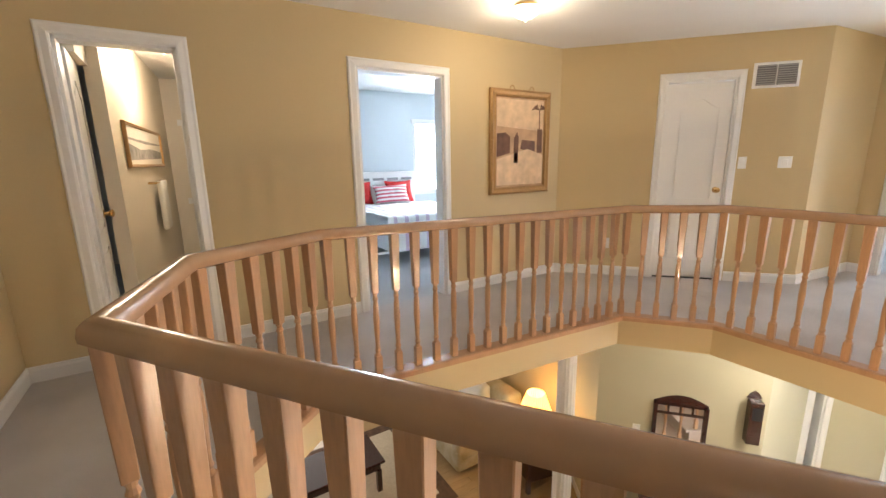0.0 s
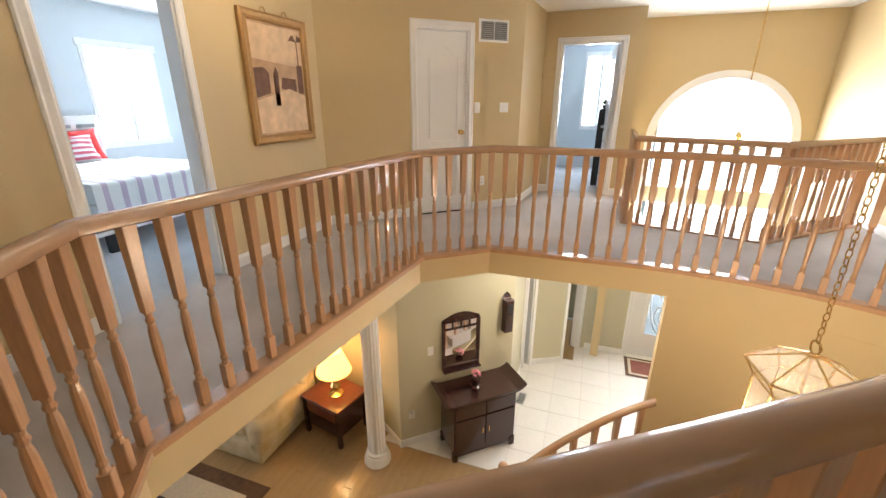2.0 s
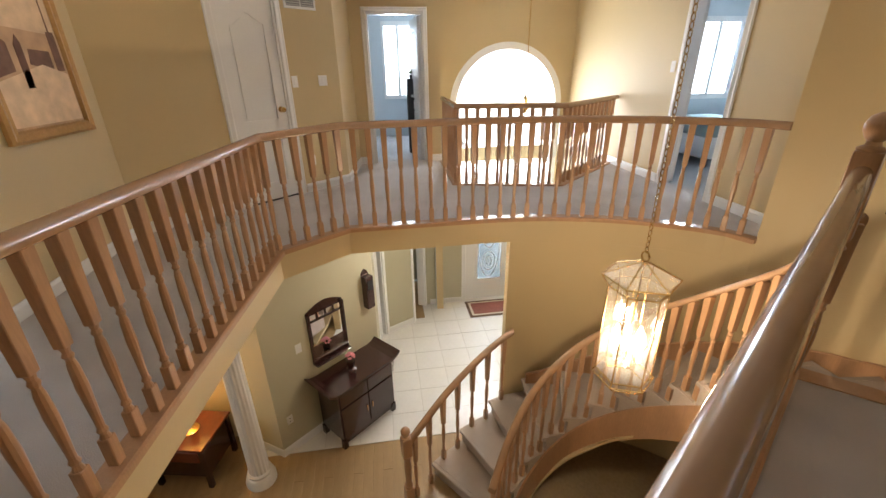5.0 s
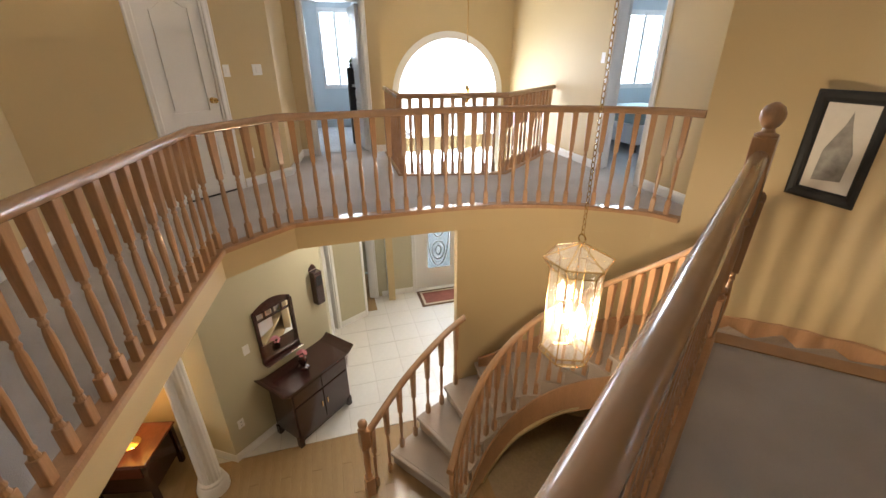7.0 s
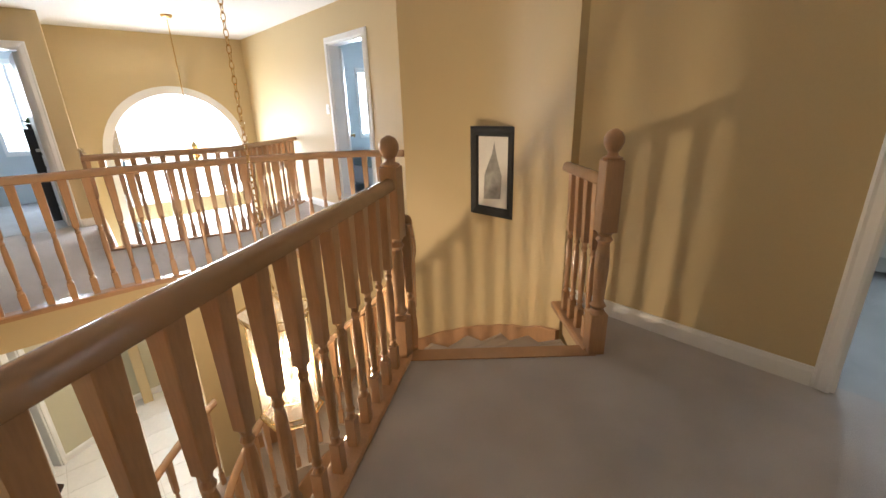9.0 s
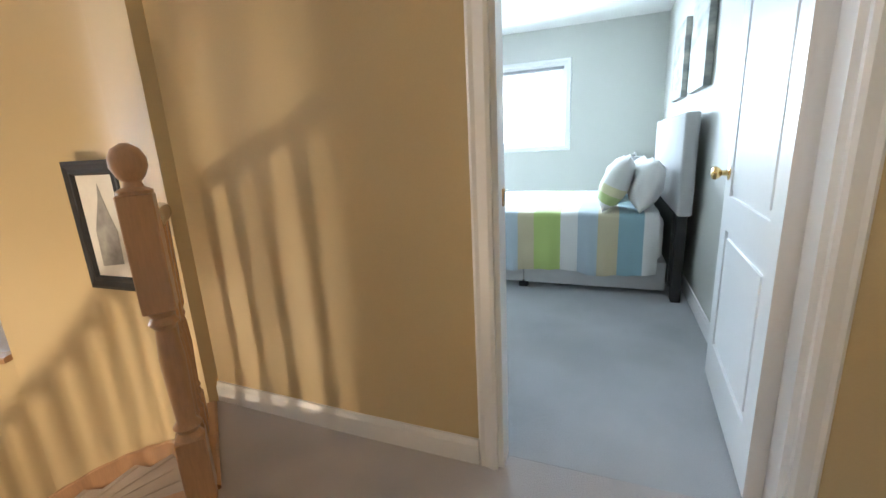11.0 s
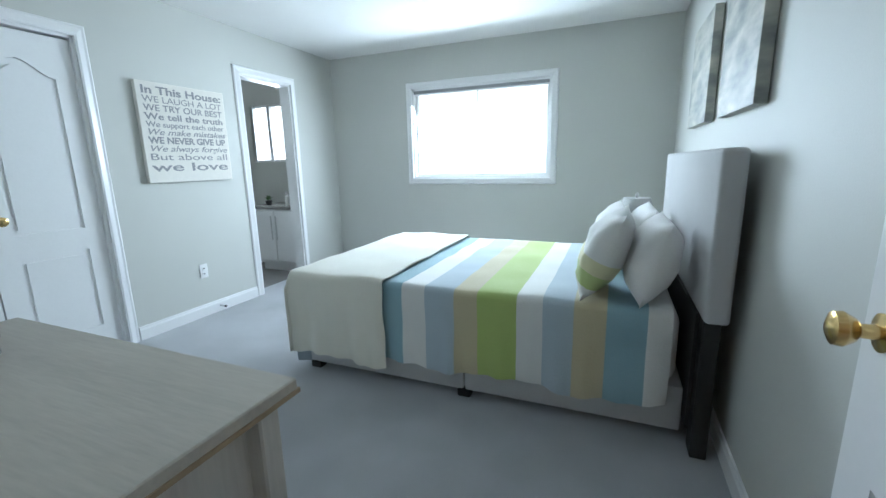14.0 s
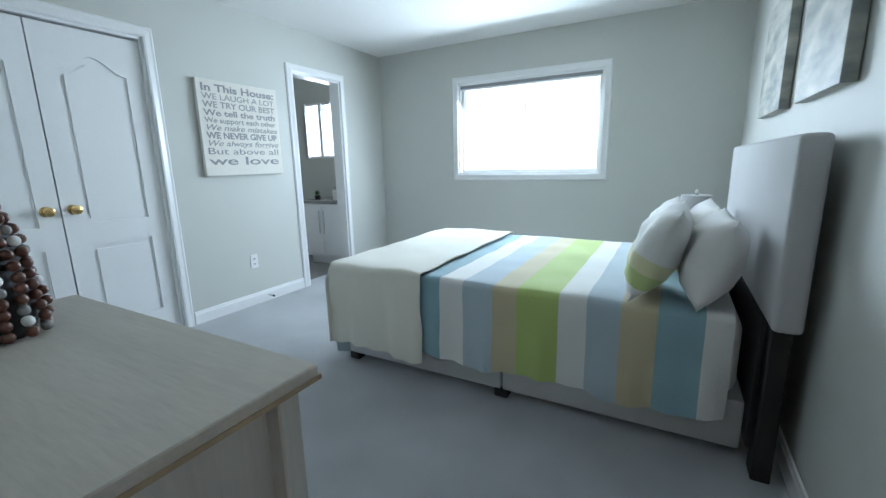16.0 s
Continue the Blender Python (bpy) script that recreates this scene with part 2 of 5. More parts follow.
def lathe(profile, seg=16, bm=None, at=(0, 0, 0)):
    """Surface of revolution about z from (radius, height) pairs."""
    b = bm or bmesh.new()
    rings = []
    for r, z in profile:
        rings.append([b.verts.new((at[0] + r * math.cos(2 * math.pi * i / seg), at[1] + r * math.sin(2 * math.pi * i / seg), at[2] + z)) for i in range(seg)])
    for p, q in zip(rings, rings[1:]):
        for i in range(seg):
            b.faces.new((p[i], p[(i + 1) % seg], q[(i + 1) % seg], q[i]))
    b.faces.new(rings[0][::-1])
    b.faces.new(rings[-1])
    return b


def sweep(points, profile, bm=None, closed_ends=True):
    """Sweep a (side, up) profile along a path, mitred at the corners."""
    b = bm or bmesh.new()
    pts = [Vector(p) for p in points]
    rings = []
    for i, p in enumerate(pts):
        d0 = (pts[i] - pts[i - 1]) if i else (pts[1] - pts[0])
        d1 = (pts[i + 1] - pts[i]) if i < len(pts) - 1 else d0
        f0, f1 = Vector((d0.x, d0.y, 0)).normalized(), Vector((d1.x, d1.y, 0)).normalized()
        t = (f0 + f1).normalized()
        side = Vector((t.y, -t.x, 0)) / max(0.5, t.dot(f1))
        rings.append([b.verts.new(p + side * s + Vector((0, 0, u))) for s, u in profile])
    n = len(profile)
    for p, q in zip(rings, rings[1:]):
        for i in range(n):
            b.faces.new((p[i], p[(i + 1) % n], q[(i + 1) % n], q[i]))
    if closed_ends:
        b.faces.new(rings[0])
        b.faces.new(rings[-1][::-1])
    return b


def prism(outline, holes, z0, z1, m=None):
    """A flat plate with holes; material 0 above, 1 below, 2 on the sides."""
    b = bmesh.new()
    loops = [[Vector((x, y, 0)) for x, y in lp] for lp in (outline, *holes)]
    flat = [p for lp in loops for p in lp]
    tris = tessellate_polygon(loops)
    top = [b.verts.new((p.x, p.y, z1)) for p in flat]
    bot = [b.verts.new((p.x, p.y, z0)) for p in flat]
    for t in tris:
        for vs, k in (([top[i] for i in t], 0), ([bot[i] for i in t][::-1], 1)):
            try:
                b.faces.new(vs).material_index = k
            except ValueError:
                pass
    o = 0
    for lp in loops:
        n = len(lp)
        for i in range(n):
            a, c = o + i, o + (i + 1) % n
            b.faces.new((top[a], top[c], bot[c], bot[a])).material_index = 2
        o += n
    if m is not None:
        bmesh.ops.transform(b, matrix=m, verts=b.verts)
    return b


def frame_of(a, b):
    """Local axes of a wall: x along it from a to b, y into its thickness (left of the way), z up."""
    d = Vector((b[0] - a[0], b[1] - a[1], 0))
    return Matrix.Translation((a[0], a[1], 0)) @ Matrix.Rotation(math.atan2(d.y, d.x), 4, "Z"), d.length


def wall(name, a, b, z0, z1, front, back, openings=(), th=0.12, label="painted plaster wall"):
    m, ln = frame_of(a, b)
    bm = bmesh.new()
    xs = sorted({0.0, ln, *[v for o in openings for v in o[:2]]})
    for x0, x1 in zip(xs, xs[1:]):
        cuts = sorted((o[2], o[3]) for o in openings if o[0] <= x0 + 1e-6 and o[1] >= x1 - 1e-6)
        z = z0
        for c0, c1 in cuts + [(z1, z1)]:
            if c0 > z + 1e-4:
                box(x0, x1, 0, th, z, c0, bm=bm)
            z = max(z, c1)
    bmesh.ops.remove_doubles(bm, verts=bm.verts, dist=1e-5)
    for f in bm.faces:
        c = f.calc_center_median()
        f.material_index = 1 if c.y > th - 1e-3 else 0
    bmesh.ops.transform(bm, matrix=m, verts=bm.verts)
    return tagged(part(name, bm, [front, back]), label, "wall", kind="structure")


CAS = [(0, 0), (0, -0.018), (0.012, -0.022), (0.045, -0.014), (0.058, -0.016), (0.068, -0.008), (0.07, 0)]


def casing(name, a, b, x0, x1, z1, z0=0.0, sill=False, th=0.12, both=True):
    """Moulded trim round an opening, on both wall faces, with the lining of the opening."""
    m, ln = frame_of(a, b)
    bm = bmesh.new()
    for side in ((0, 1), (th, -1)) if both else ((0, 1),):
        y, s = side
        path = [(x0, z0), (x0, z1), (x1, z1), (x1, z0)] + ([(x0, z0)] if sill else [])
        rings = []
        n = len(path)
        cx, cz = (x0 + x1) / 2, (z0 + z1) / 2
        for i, (x, z) in enumerate(path):
            ox = -1 if x < cx else 1
            oz = 1 if z > cz else (-1 if sill else 0)
            rings.append([bm.verts.new((x + ox * u, y + s * v, z + oz * u)) for u, v in CAS])
        for p, q in zip(rings, rings[1:]):
            for i in range(len(CAS) - 1):
                bm.faces.new((p[i], p[i + 1], q[i + 1], q[i]))
    for q in ((x0 - 0.002, x0 + 0.018, z0, z1), (x1 - 0.018, x1 + 0.002, z0, z1), (x0, x1, z1 - 0.018, z1 + 0.002)) + (((x0, x1, z0 - 0.002, z0 + 0.018),) if sill else ()):
        box(q[0], q[1], -0.001, th + 0.001, q[2], q[3], bm=bm)
    bmesh.ops.transform(bm, matrix=m, verts=bm.verts)
    return tagged(part(name, bm, "white"), "white moulded door casing" if not sill else "white moulded window trim", "trim", kind="structure")


BASE = [(0, 0), (0.014, 0), (0.014, 0.075), (0.010, 0.085), (0.008, 0.098), (0, 0.1)]


def baseboard(points, z=0.0):
    return tagged(part("baseboard", sweep([(x, y, z) for x, y in points], BASE), "white"), "white moulded baseboard along the wall", "baseboard", kind="structure")


def arch_loop(x0, x1, z0, z1, rise, n=10):
    """A panel outline whose top swells up in the middle."""
    pts = [(x0, z0), (x1, z0), (x1, z1)]
    for i in range(1, n):
        u = i / n
        pts.append((x1 + (x0 - x1) * u, z1 + rise * math.sin(math.pi * u) ** 2))
    return pts + [(x0, z1)]


def knob(parent, x, y, z, s=1):
    b = lathe([(0.03, 0), (0.03, 0.006), (0.012, 0.01), (0.011, 0.03), (0.02, 0.036), (0.028, 0.05), (0.026, 0.062), (0.012, 0.068)], 18)
    bmesh.ops.transform(b, matrix=Matrix.Translation((x, y, z)) @ Matrix.Rotation(radians(90 * s), 4, "X"), verts=b.verts)
    return part("knob", b, "brass", parent, "polished brass door knob", True)


def panel_door(name, w, h, at, label, knob_x=None, arched=True, sides=(-1, 1), category="door"):
    """A moulded two-over-one panel door leaf: x along it, y its thickness, hinge at the origin."""
    d = thing(name, label, category, at, kind="structure")
    t = 0.035
    st = 0.105
    zs = ((0.20, 0.72, 0.0), (0.86, h - (0.24 if arched else 0.14), 0.09 if arched else 0.0))
    part("leaf", box(0, w, 0.004, t - 0.004, 0.012, h), "white", d)
    holes = [arch_loop(st, w - st, a, b, r) for a, b, r in zs]
    plate = [(0, 0.012), (w, 0.012), (w, h), (0, h)]
    up = Matrix(((1, 0, 0, 0), (0, 0, -1, 0), (0, 1, 0, 0), (0, 0, 0, 1)))
    for y0 in sides:
        off = 0.0 if y0 < 0 else t
        bm = prism(plate, holes, -0.007, 0.007, Matrix.Translation((0, off, 0)) @ up)
        part("stile_face", bm, ["white"] * 3, d)
        for a, b, r in zs:
            g = 0.03
            lp = arch_loop(st + g, w - st - g, a + g, b - g, r * 0.9)
            bm = prism(lp, [], -0.0055, 0.0055, Matrix.Translation((0, off, 0)) @ up)
            part("raised_panel", bm, ["white"] * 3, d)
    if knob_x is not None:
        if -1 in sides:
            knob(d, knob_x, -0.004, 0.95, 1)
        if 1 in sides:
            knob(d, knob_x, t + 0.004, 0.95, -1)
    return d


def smooth_path(pts, n):
    """n+1 points evenly spaced along a smooth curve through pts."""
    p = [Vector(q) for q in pts]
    p = [p[0] * 2 - p[1]] + p + [p[-1] * 2 - p[-2]]
    out = []
    for i in range(1, len(p) - 2):
        for k in range(16):
            t = k / 16
            a, b, c, d = p[i - 1], p[i], p[i + 1], p[i + 2]
            out.append(0.5 * (2 * b + (c - a) * t + (2 * a - 5 * b + 4 * c - d) * t * t + (3 * b - a - 3 * c + d) * t ** 3))
    out.append(p[-2])
    return resample(out, n)


def resample(pts, n):
    pts = [Vector(q) for q in pts]
    acc = [0.0]
    for a, b in zip(pts, pts[1:]):
        acc.append(acc[-1] + (b - a).length)
    res, j = [], 0
    for k in range(n + 1):
        s = acc[-1] * k / n
        while j < len(pts) - 2 and acc[j + 1] < s:
            j += 1
        u = (s - acc[j]) / max(1e-9, acc[j + 1] - acc[j])
        res.append(pts[j].lerp(pts[j + 1], u))
    return res


# ---- large structure ----
N1, N2 = (1.05, -0.43), (0.35, -1.2)
P = [(-0.224, 1.376), (-0.045, 1.99), (0.56, 2.48), (2.93, 2.27), (3.36, 1.74)]


def bow(deg):
    a = radians(deg)
    return (1.75 + 1.56 * math.cos(a), 0.5 + 2.35 * math.sin(a))


def wide_bow(deg):
    a = radians(deg)
    return (1.75 + 1.63 * math.cos(a), 0.5 + 2.41 * math.sin(a))


ARC = [wide_bow(-a) for a in range(0, 57, 4)] + [bow(-63)]
WALLARC = [bow(-63 - a) for a in range(0, 49, 4)] + [(0.80, -1.60)]
WELL = [N1, *P, *ARC, *[(1.75 + 1.025 * (x - 1.75), 0.5 + 1.025 * (y - 0.5)) for x, y in WALLARC[1:-1]], (0.79, -1.62), N2]
FAR = [(6.1, 0.46), (4.72, 0.5), (4.42, -0.72), (5.5, -1.93)]
VOID = [(6.25, 0.4), FAR[1], FAR[2], (5.5, -1.93), (7.19, -1.93), (7.19, 0.4)]

bm = prism([(-1.75, -1.70), (0.7, -1.70), (0.7, -2.1), (7.2, -2.1), (7.2, 3.64), (-1.75, 3.64)], [WELL, VOID], SLAB, 0.0)
tagged(part("floor_gallery", bm, ["carpet", "ceil", "gold"]), "grey carpeted gallery floor round an open stairwell", "floor", kind="structure")
tagged(part("floor_bedroom", box(-1.6, 2.3, -6.1, -2.0, -0.2, 0.0), "daylit_carpet"), "grey bedroom carpet with daylight blue put into its colour", "floor", kind="structure")
tagged(part("floor_bedroom_entry", box(-1.6, 0.69, -2.0, -1.701, -0.2, 0.0), "daylit_carpet"), "grey bedroom carpet with daylight blue put into its colour", "floor", kind="structure")
tagged(part("floor_ensuite", box(2.3, 4.2, -6.1, -4.3, -0.2, -0.003), "granite"), "grey tiled bathroom floor", "floor", kind="structure")
tagged(part("floor_rear_room", box(0.3, 5.3, 3.641, 7.0, -0.2, 0.0), "daylit_carpet"), "pale carpet of the rear bedroom", "floor", kind="structure")
tagged(part("floor_bath", box(-2.2, 0.29, 3.641, 7.4, -0.2, 0.0), "tile"), "pale bathroom floor", "floor", kind="structure")
tagged(part("floor_side_room", box(7.2, 9.0, -0.2, 4.2, -0.2, 0.0), "daylit_carpet"), "pale carpet of the side bedroom", "floor", kind="structure")
tagged(part("floor_side_room_entry", box(6.32, 7.2, 0.56, 3.6, 0.001, 0.004), "daylit_carpet"), "pale carpet inside the side bedroom door", "floor", kind="structure")
tagged(part("floor_right_room", box(2.45, 6.2, -4.3, -2.101, -0.2, 0.0), "daylit_carpet"), "pale carpet of the guest room", "floor", kind="structure")
tagged(part("ceiling_gallery", box(-1.8, 7.3, -2.1, 3.7, CEIL, CEIL + 0.15), "ceil"), "white stippled ceiling", "ceiling", kind="structure")
tagged(part("ceiling_bedroom", box(-1.6, 4.3, -6.2, -2.101, CEIL - 0.01, CEIL + 0.15), "ceil"), "white stippled ceiling", "ceiling", kind="structure")
tagged(part("ceiling_bedroom_entry", box(-1.6, 2.39, -2.101, -1.70, CEIL - 0.01, CEIL - 0.001), "ceil"), "white stippled ceiling", "ceiling", kind="structure")
tagged(part("ceiling_rear", box(-2.3, 9.1, 3.7, 7.4, CEIL, CEIL + 0.15), "ceil"), "white ceiling", "ceiling", kind="structure")
tagged(part("ceiling_side", box(7.3, 9.1, -0.3, 3.7, CEIL, CEIL + 0.15), "ceil"), "white ceiling", "ceiling", kind="structure")
tagged(part("ceiling_right", box(4.3, 6.3, -5.3, -2.1, CEIL, CEIL + 0.15), "ceil"), "white ceiling", "ceiling", kind="structure")

# gallery walls; each runs so that its thickness lies on the left of its way
BD, BT = (1.24, 2.05), (-0.56, 0.04)
wall("wall_picture", (-1.0, 3.58), (3.54, 3.58), 0, CEIL, "gold", "blue", [(BT[0] + 1, BT[1] + 1, 0, 2.03), (BD[0] + 1, BD[1] + 1, 0, 2.03)])
casing("trim_rear_door", (-1.0, 3.58), (3.54, 3.58), BD[0] + 1, BD[1] + 1, 2.03)
casing("trim_bath_door", (-1.0, 3.58), (3.54, 3.58), BT[0] + 1, BT[1] + 1, 2.03)
DG = ((3.54, 3.58), (5.13, 1.83))
wall("wall_diagonal", *DG, 0, CEIL, "gold", "gold", [(1.03, 1.65, 0, 2.03)])
casing("trim_closet_door", *DG, 1.03, 1.65, 2.03)
wall("wall_return", (5.13, 1.83), (6.2, 1.72), 0, CEIL, "gold", "gold")
wall("wall_side_door", (6.2, 1.72), (6.2, 0.48), 0, CEIL, "gold", "blue", [(0.24, 1.0, 0, 2.03)])
casing("trim_side_door", (6.2, 1.72), (6.2, 0.48), 0.24, 1.0, 2.03)
wall("wall_foyer_north", (6.2, 0.48), (7.1, 0.44), LOW, CEIL, "gold", "blue")
wall("wall_right", (7.1, -1.95), (2.64, -1.95), 0, CEIL, "gold", "blue", [(2.82, 3.58, 0, 2.03)])
casing("trim_right_door", (7.1, -1.95), (2.64, -1.95), 2.82, 3.58, 2.03)
wall("wall_right_lower", (7.1, -1.95), (2.2, -1.95), LOW, SLAB, "gold", "gold")
wall("wall_corner", (2.66, -2.0), (WALLARC[0][0] + 0.035, WALLARC[0][1] - 0.03), SLAB, CEIL, "gold", "gold", th=0.05)
# window wall with the arched opening, in its own plane (y across, z up)
yz = Matrix(((0, 0, 1, 7.1), (1, 0, 0, 0), (0, 1, 0, 0), (0, 0, 0, 1)))
AC, AR, AZ, AB = -0.8, 0.93, 0.72, -1.3


def arch(r, bot, n=28):
    return [(AC - r, bot), (AC + r, bot)] + [(AC + r * math.cos(math.pi * i / n), AZ + r * math.sin(math.pi * i / n)) for i in range(n + 1)]


tagged(part("wall_window", prism([(-2.0, LOW), (0.45, LOW), (0.45, CEIL), (-2.0, CEIL)], [arch(AR, AB)], 0, 0.16, yz), ["gold"] * 3), "ochre wall with a tall arched window", "wall", kind="structure")
w1 = thing("window_1", "tall arched window with white frame and bright daylight", "window", kind="structure")
part("window_frame", prism(arch(AR + 0.06, AB - 0.06), [arch(AR - 0.05, AB + 0.05)], -0.02, 0.06, yz), ["white"] * 3, w1)
part("transom", box(7.10, 7.15, AC - AR, AC + AR, AZ - 0.04, AZ + 0.03), "white", w1)
for y in (-0.3, 0.3):
    part("mullion", box(7.10, 7.15, AC + y - 0.02, AC + y + 0.02, AB, AZ), "white", w1)
o = part("pane", prism(arch(AR - 0.05, AB + 0.05), [], 0.02, 0.026, yz), ["glass"] * 3, w1)
o.visible_shadow = False
tagged(part("backdrop_front", box(9.3, 9.34, -6, -0.25, -3, 4), "daylight"), "bright overcast daylight outside the window", "backdrop", kind="structure")

# curved stair wall
def curved_wall(name, pts, z0, z1, out=0.1):
    c = Vector((1.75, 0.2))
    outer = [tuple(Vector(p) + (Vector(p) - c).normalized() * out) for p in pts]
    b = prism(list(pts) + outer[::-1], [], z0, z1)
    return tagged(part(name, b, ["gold"] * 3, smooth=True), "ochre curved stairwell wall", "wall", kind="structure")


curved_wall("wall_curved", WALLARC, LOW, CEIL)
curved_wall("wall_curved_lower", [wide_bow(-a) for a in range(7, 58, 5)] + [bow(-63)], LOW, SLAB - 0.001)
wall("wall_landing", (WALLARC[-1][0] + 0.06, -1.65), (-0.0, -1.635), 0, CEIL, "gold", "grey")
wall("wall_bedroom_door", (-0.0, -1.635), (-1.8, -1.635), 0, CEIL, "gold", "grey", [(0.575, 1.385, 0, 2.03)], th=0.08)
casing("trim_bedroom_door", (-0.0, -1.635), (-1.8, -1.635), 0.575, 1.385, 2.03, th=0.08)
wall("wall_west", (-1.7, -1.68), (-1.7, 2.6), 0, CEIL, "gold", "gold")
wall("wall_west_step", (-1.7, 2.6), (-0.98, 2.6), 0, CEIL, "gold", "gold")
wall("wall_west_end", (-0.98, 2.6), (-0.98, 3.58), 0, CEIL, "gold", "gold")

# bedroom
XL, XR, YF, YD = 2.15, -1.45, -5.95, -1.72
wall("wall_sign", (XL, -1.97), (XL, YF), 0, CEIL, "grey", "grey", [(0.25, 1.41, 0, 2.03), (2.645, 3.275, 0, 2.03)])
casing("trim_closet", (XL, -1.97), (XL, YF), 0.25, 1.41, 2.03)
casing("trim_ensuite", (XL, -1.97), (XL, YF), 2.645, 3.275, 2.03)
wall("wall_window_bedroom", (XL + 0.12, YF), (XR - 0.12, YF), 0, CEIL, "grey", "grey", [(1.16, 2.64, 1.06, 2.0)])
casing("trim_window", (XL + 0.12, YF), (XR - 0.12, YF), 1.16, 2.64, 2.0, 1.06, True, both=False)
wall("wall_headboard", (XR, YF), (XR, YD), 0, CEIL, "grey", "grey")
tagged(part("wall_dresser", box(0.78, 2.2, -2.03, -1.97, 0, CEIL), "grey"), "grey bedroom wall", "wall", kind="structure")

# rooms behind the doors
def room(name, x0, x1, y0, y1, mat, z0=0, z1=CEIL, skip="", holes=None):
    holes = holes or {}
    for k, a, b in (("n", (x0, y1), (x1, y1)), ("e", (x1, y1), (x1, y0)), ("s", (x1, y0), (x0, y0)), ("w", (x0, y0), (x0, y1))):
        if k not in skip:
            wall("wall_" + name + "_" + k, a, b, z0, z1, mat, mat, holes.get(k, ()))


room("rear", 0.44, 5.2, 3.705, 6.9, "blue", skip="s", holes={"n": [(3.07, 3.97, 0.75, 1.95)], "e": [(0.7, 1.6, 0.75, 1.95)]})
room("bath", -2.1, 0.19, 3.705, 7.2, "cream", skip="s", holes={"n": [(2.16, 2.28, 0.8, 1.85)]})
room("side", 6.33, 8.9, 0.6, 3.9, "blue", skip="w", holes={"e": [(2.67, 3.25, 0.8, 2.12)]})
room("right", 2.6, 6.1, -4.24, -2.075, "blue", skip="n", holes={"e": [(1.36, 2.06, 0.87, 1.93)]})
room("ensuite", 2.28, 4.0, -6.0, -4.5, "grey", skip="w", holes={"s": [(0.52, 1.08, 1.28, 2.0)]})
for nm, q in (("rear", (2.6, 5.5, 7.3, 7.34, 0.3, 2.6)), ("rear_side", (5.6, 5.64, 4.6, 7.0, 0.3, 2.6)), ("bath", (-0.6, 0.43, 7.7, 7.74, 0.4, 2.2)), ("side", (9.4, 9.44, -0.1, 3.6, 0.3, 2.6)), ("right", (6.5, 6.54, -5.0, -2.8, 0.3, 2.6)), ("bedroom", (-1.2, 2.0, -6.7, -6.66, 0.6, 2.6)), ("ensuite", (2.6, 4.2, -6.7, -6.66, 0.6, 2.5))):
    tagged(part("backdrop_" + nm, box(*q), "daylight"), "bright overcast daylight outside the window", "backdrop", kind="structure")

# lower storey
tagged(part("floor_tile_bed", box(3.39, 7.1, -2.1, 3.0, LOW - 0.2, LOW - 0.004), "grout"), "grout bed of the tiled hall floor", "floor", kind="structure")
tagged(part("floor_wood_bed", box(-3, 3.385, -4, 8, LOW - 0.2, LOW - 0.006), "edge"), "base of the pale wood floor", "floor", kind="structure")
tagged(part("floor_living", box(3.385, 6, 3.0, 8, LOW - 0.2, LOW - 0.004), "plank"), "pale wood living room floor", "floor", kind="structure")
CW = ((3.36, 2.74), (4.35, 1.62))
wall("wall_console", *CW, LOW, SLAB, "sage", "sage", th=0.15)
wall("wall_hall_side", (4.35, 1.62), (5.47, 1.64), LOW, SLAB, "sage", "sage", th=0.1)
wall("wall_living_turn", (3.75, 3.35), (3.36, 2.74), LOW, SLAB, "sage", "sage", th=0.1)
wall("wall_living", (3.75, 8.0), (3.75, 3.35), LOW, SLAB, "gold", "gold")
wall("wall_living_far", (-3, 7.8), (3.87, 7.8), LOW, SLAB, "gold", "gold")
wall("wall_low_west", (-2.9, -4), (-2.9, 7.8), LOW, SLAB, "gold", "gold")
wall("wall_low_south", (3.4, -3.6), (-3, -3.6), LOW, SLAB, "gold", "gold")
wall("wall_study", (5.6, 1.5), (5.85, 1.05), LOW, SLAB, "sage", "sage")
wall("wall_hall_end", (6.4, 0.78), (6.4, -2.0), LOW, -0.56, "sage", "sage", [(0.74, 1.62, LOW, LOW + 2.05)])
casing("trim_front_door", (6.4, 0.78), (6.4, -2.0), 0.74, 1.62, LOW + 2.05, LOW)
wall("wall_study_back", (5.4, 3.6), (7.4, 3.2), LOW, SLAB, "sage", "sage")
wall("wall_study_side", (7.4, 3.2), (7.4, 0.7), LOW, SLAB, "sage", "sage")
for nm, a, b, s0, s1 in (("trim_study_a", (5.47, 1.62), (5.6, 1.5), 0.02, 0.14), ("trim_study_b", (5.85, 1.05), (6.4, 0.78), 0.05, 0.56)):
    casing(nm, a, b, s0, s1, LOW + 2.05, LOW)
wall("wall_over_study", (5.47, 1.62), (6.4, 0.78), LOW + 2.1, SLAB, "sage", "sage")
tagged(part("ceiling_lower_living", box(-3, 6, 3.65, 8, SLAB, SLAB + 0.05), "ceil"), "white living room ceiling", "ceiling", kind="structure")
tagged(part("ceiling_lower_west", box(-3, -1.75, -4, 3.65, SLAB, SLAB + 0.05), "ceil"), "white ceiling", "ceiling", kind="structure")
tagged(part("ceiling_lower_south", box(-1.75, 3.4, -4, -2.1, SLAB, SLAB + 0.05), "ceil"), "white ceiling", "ceiling", kind="structure")
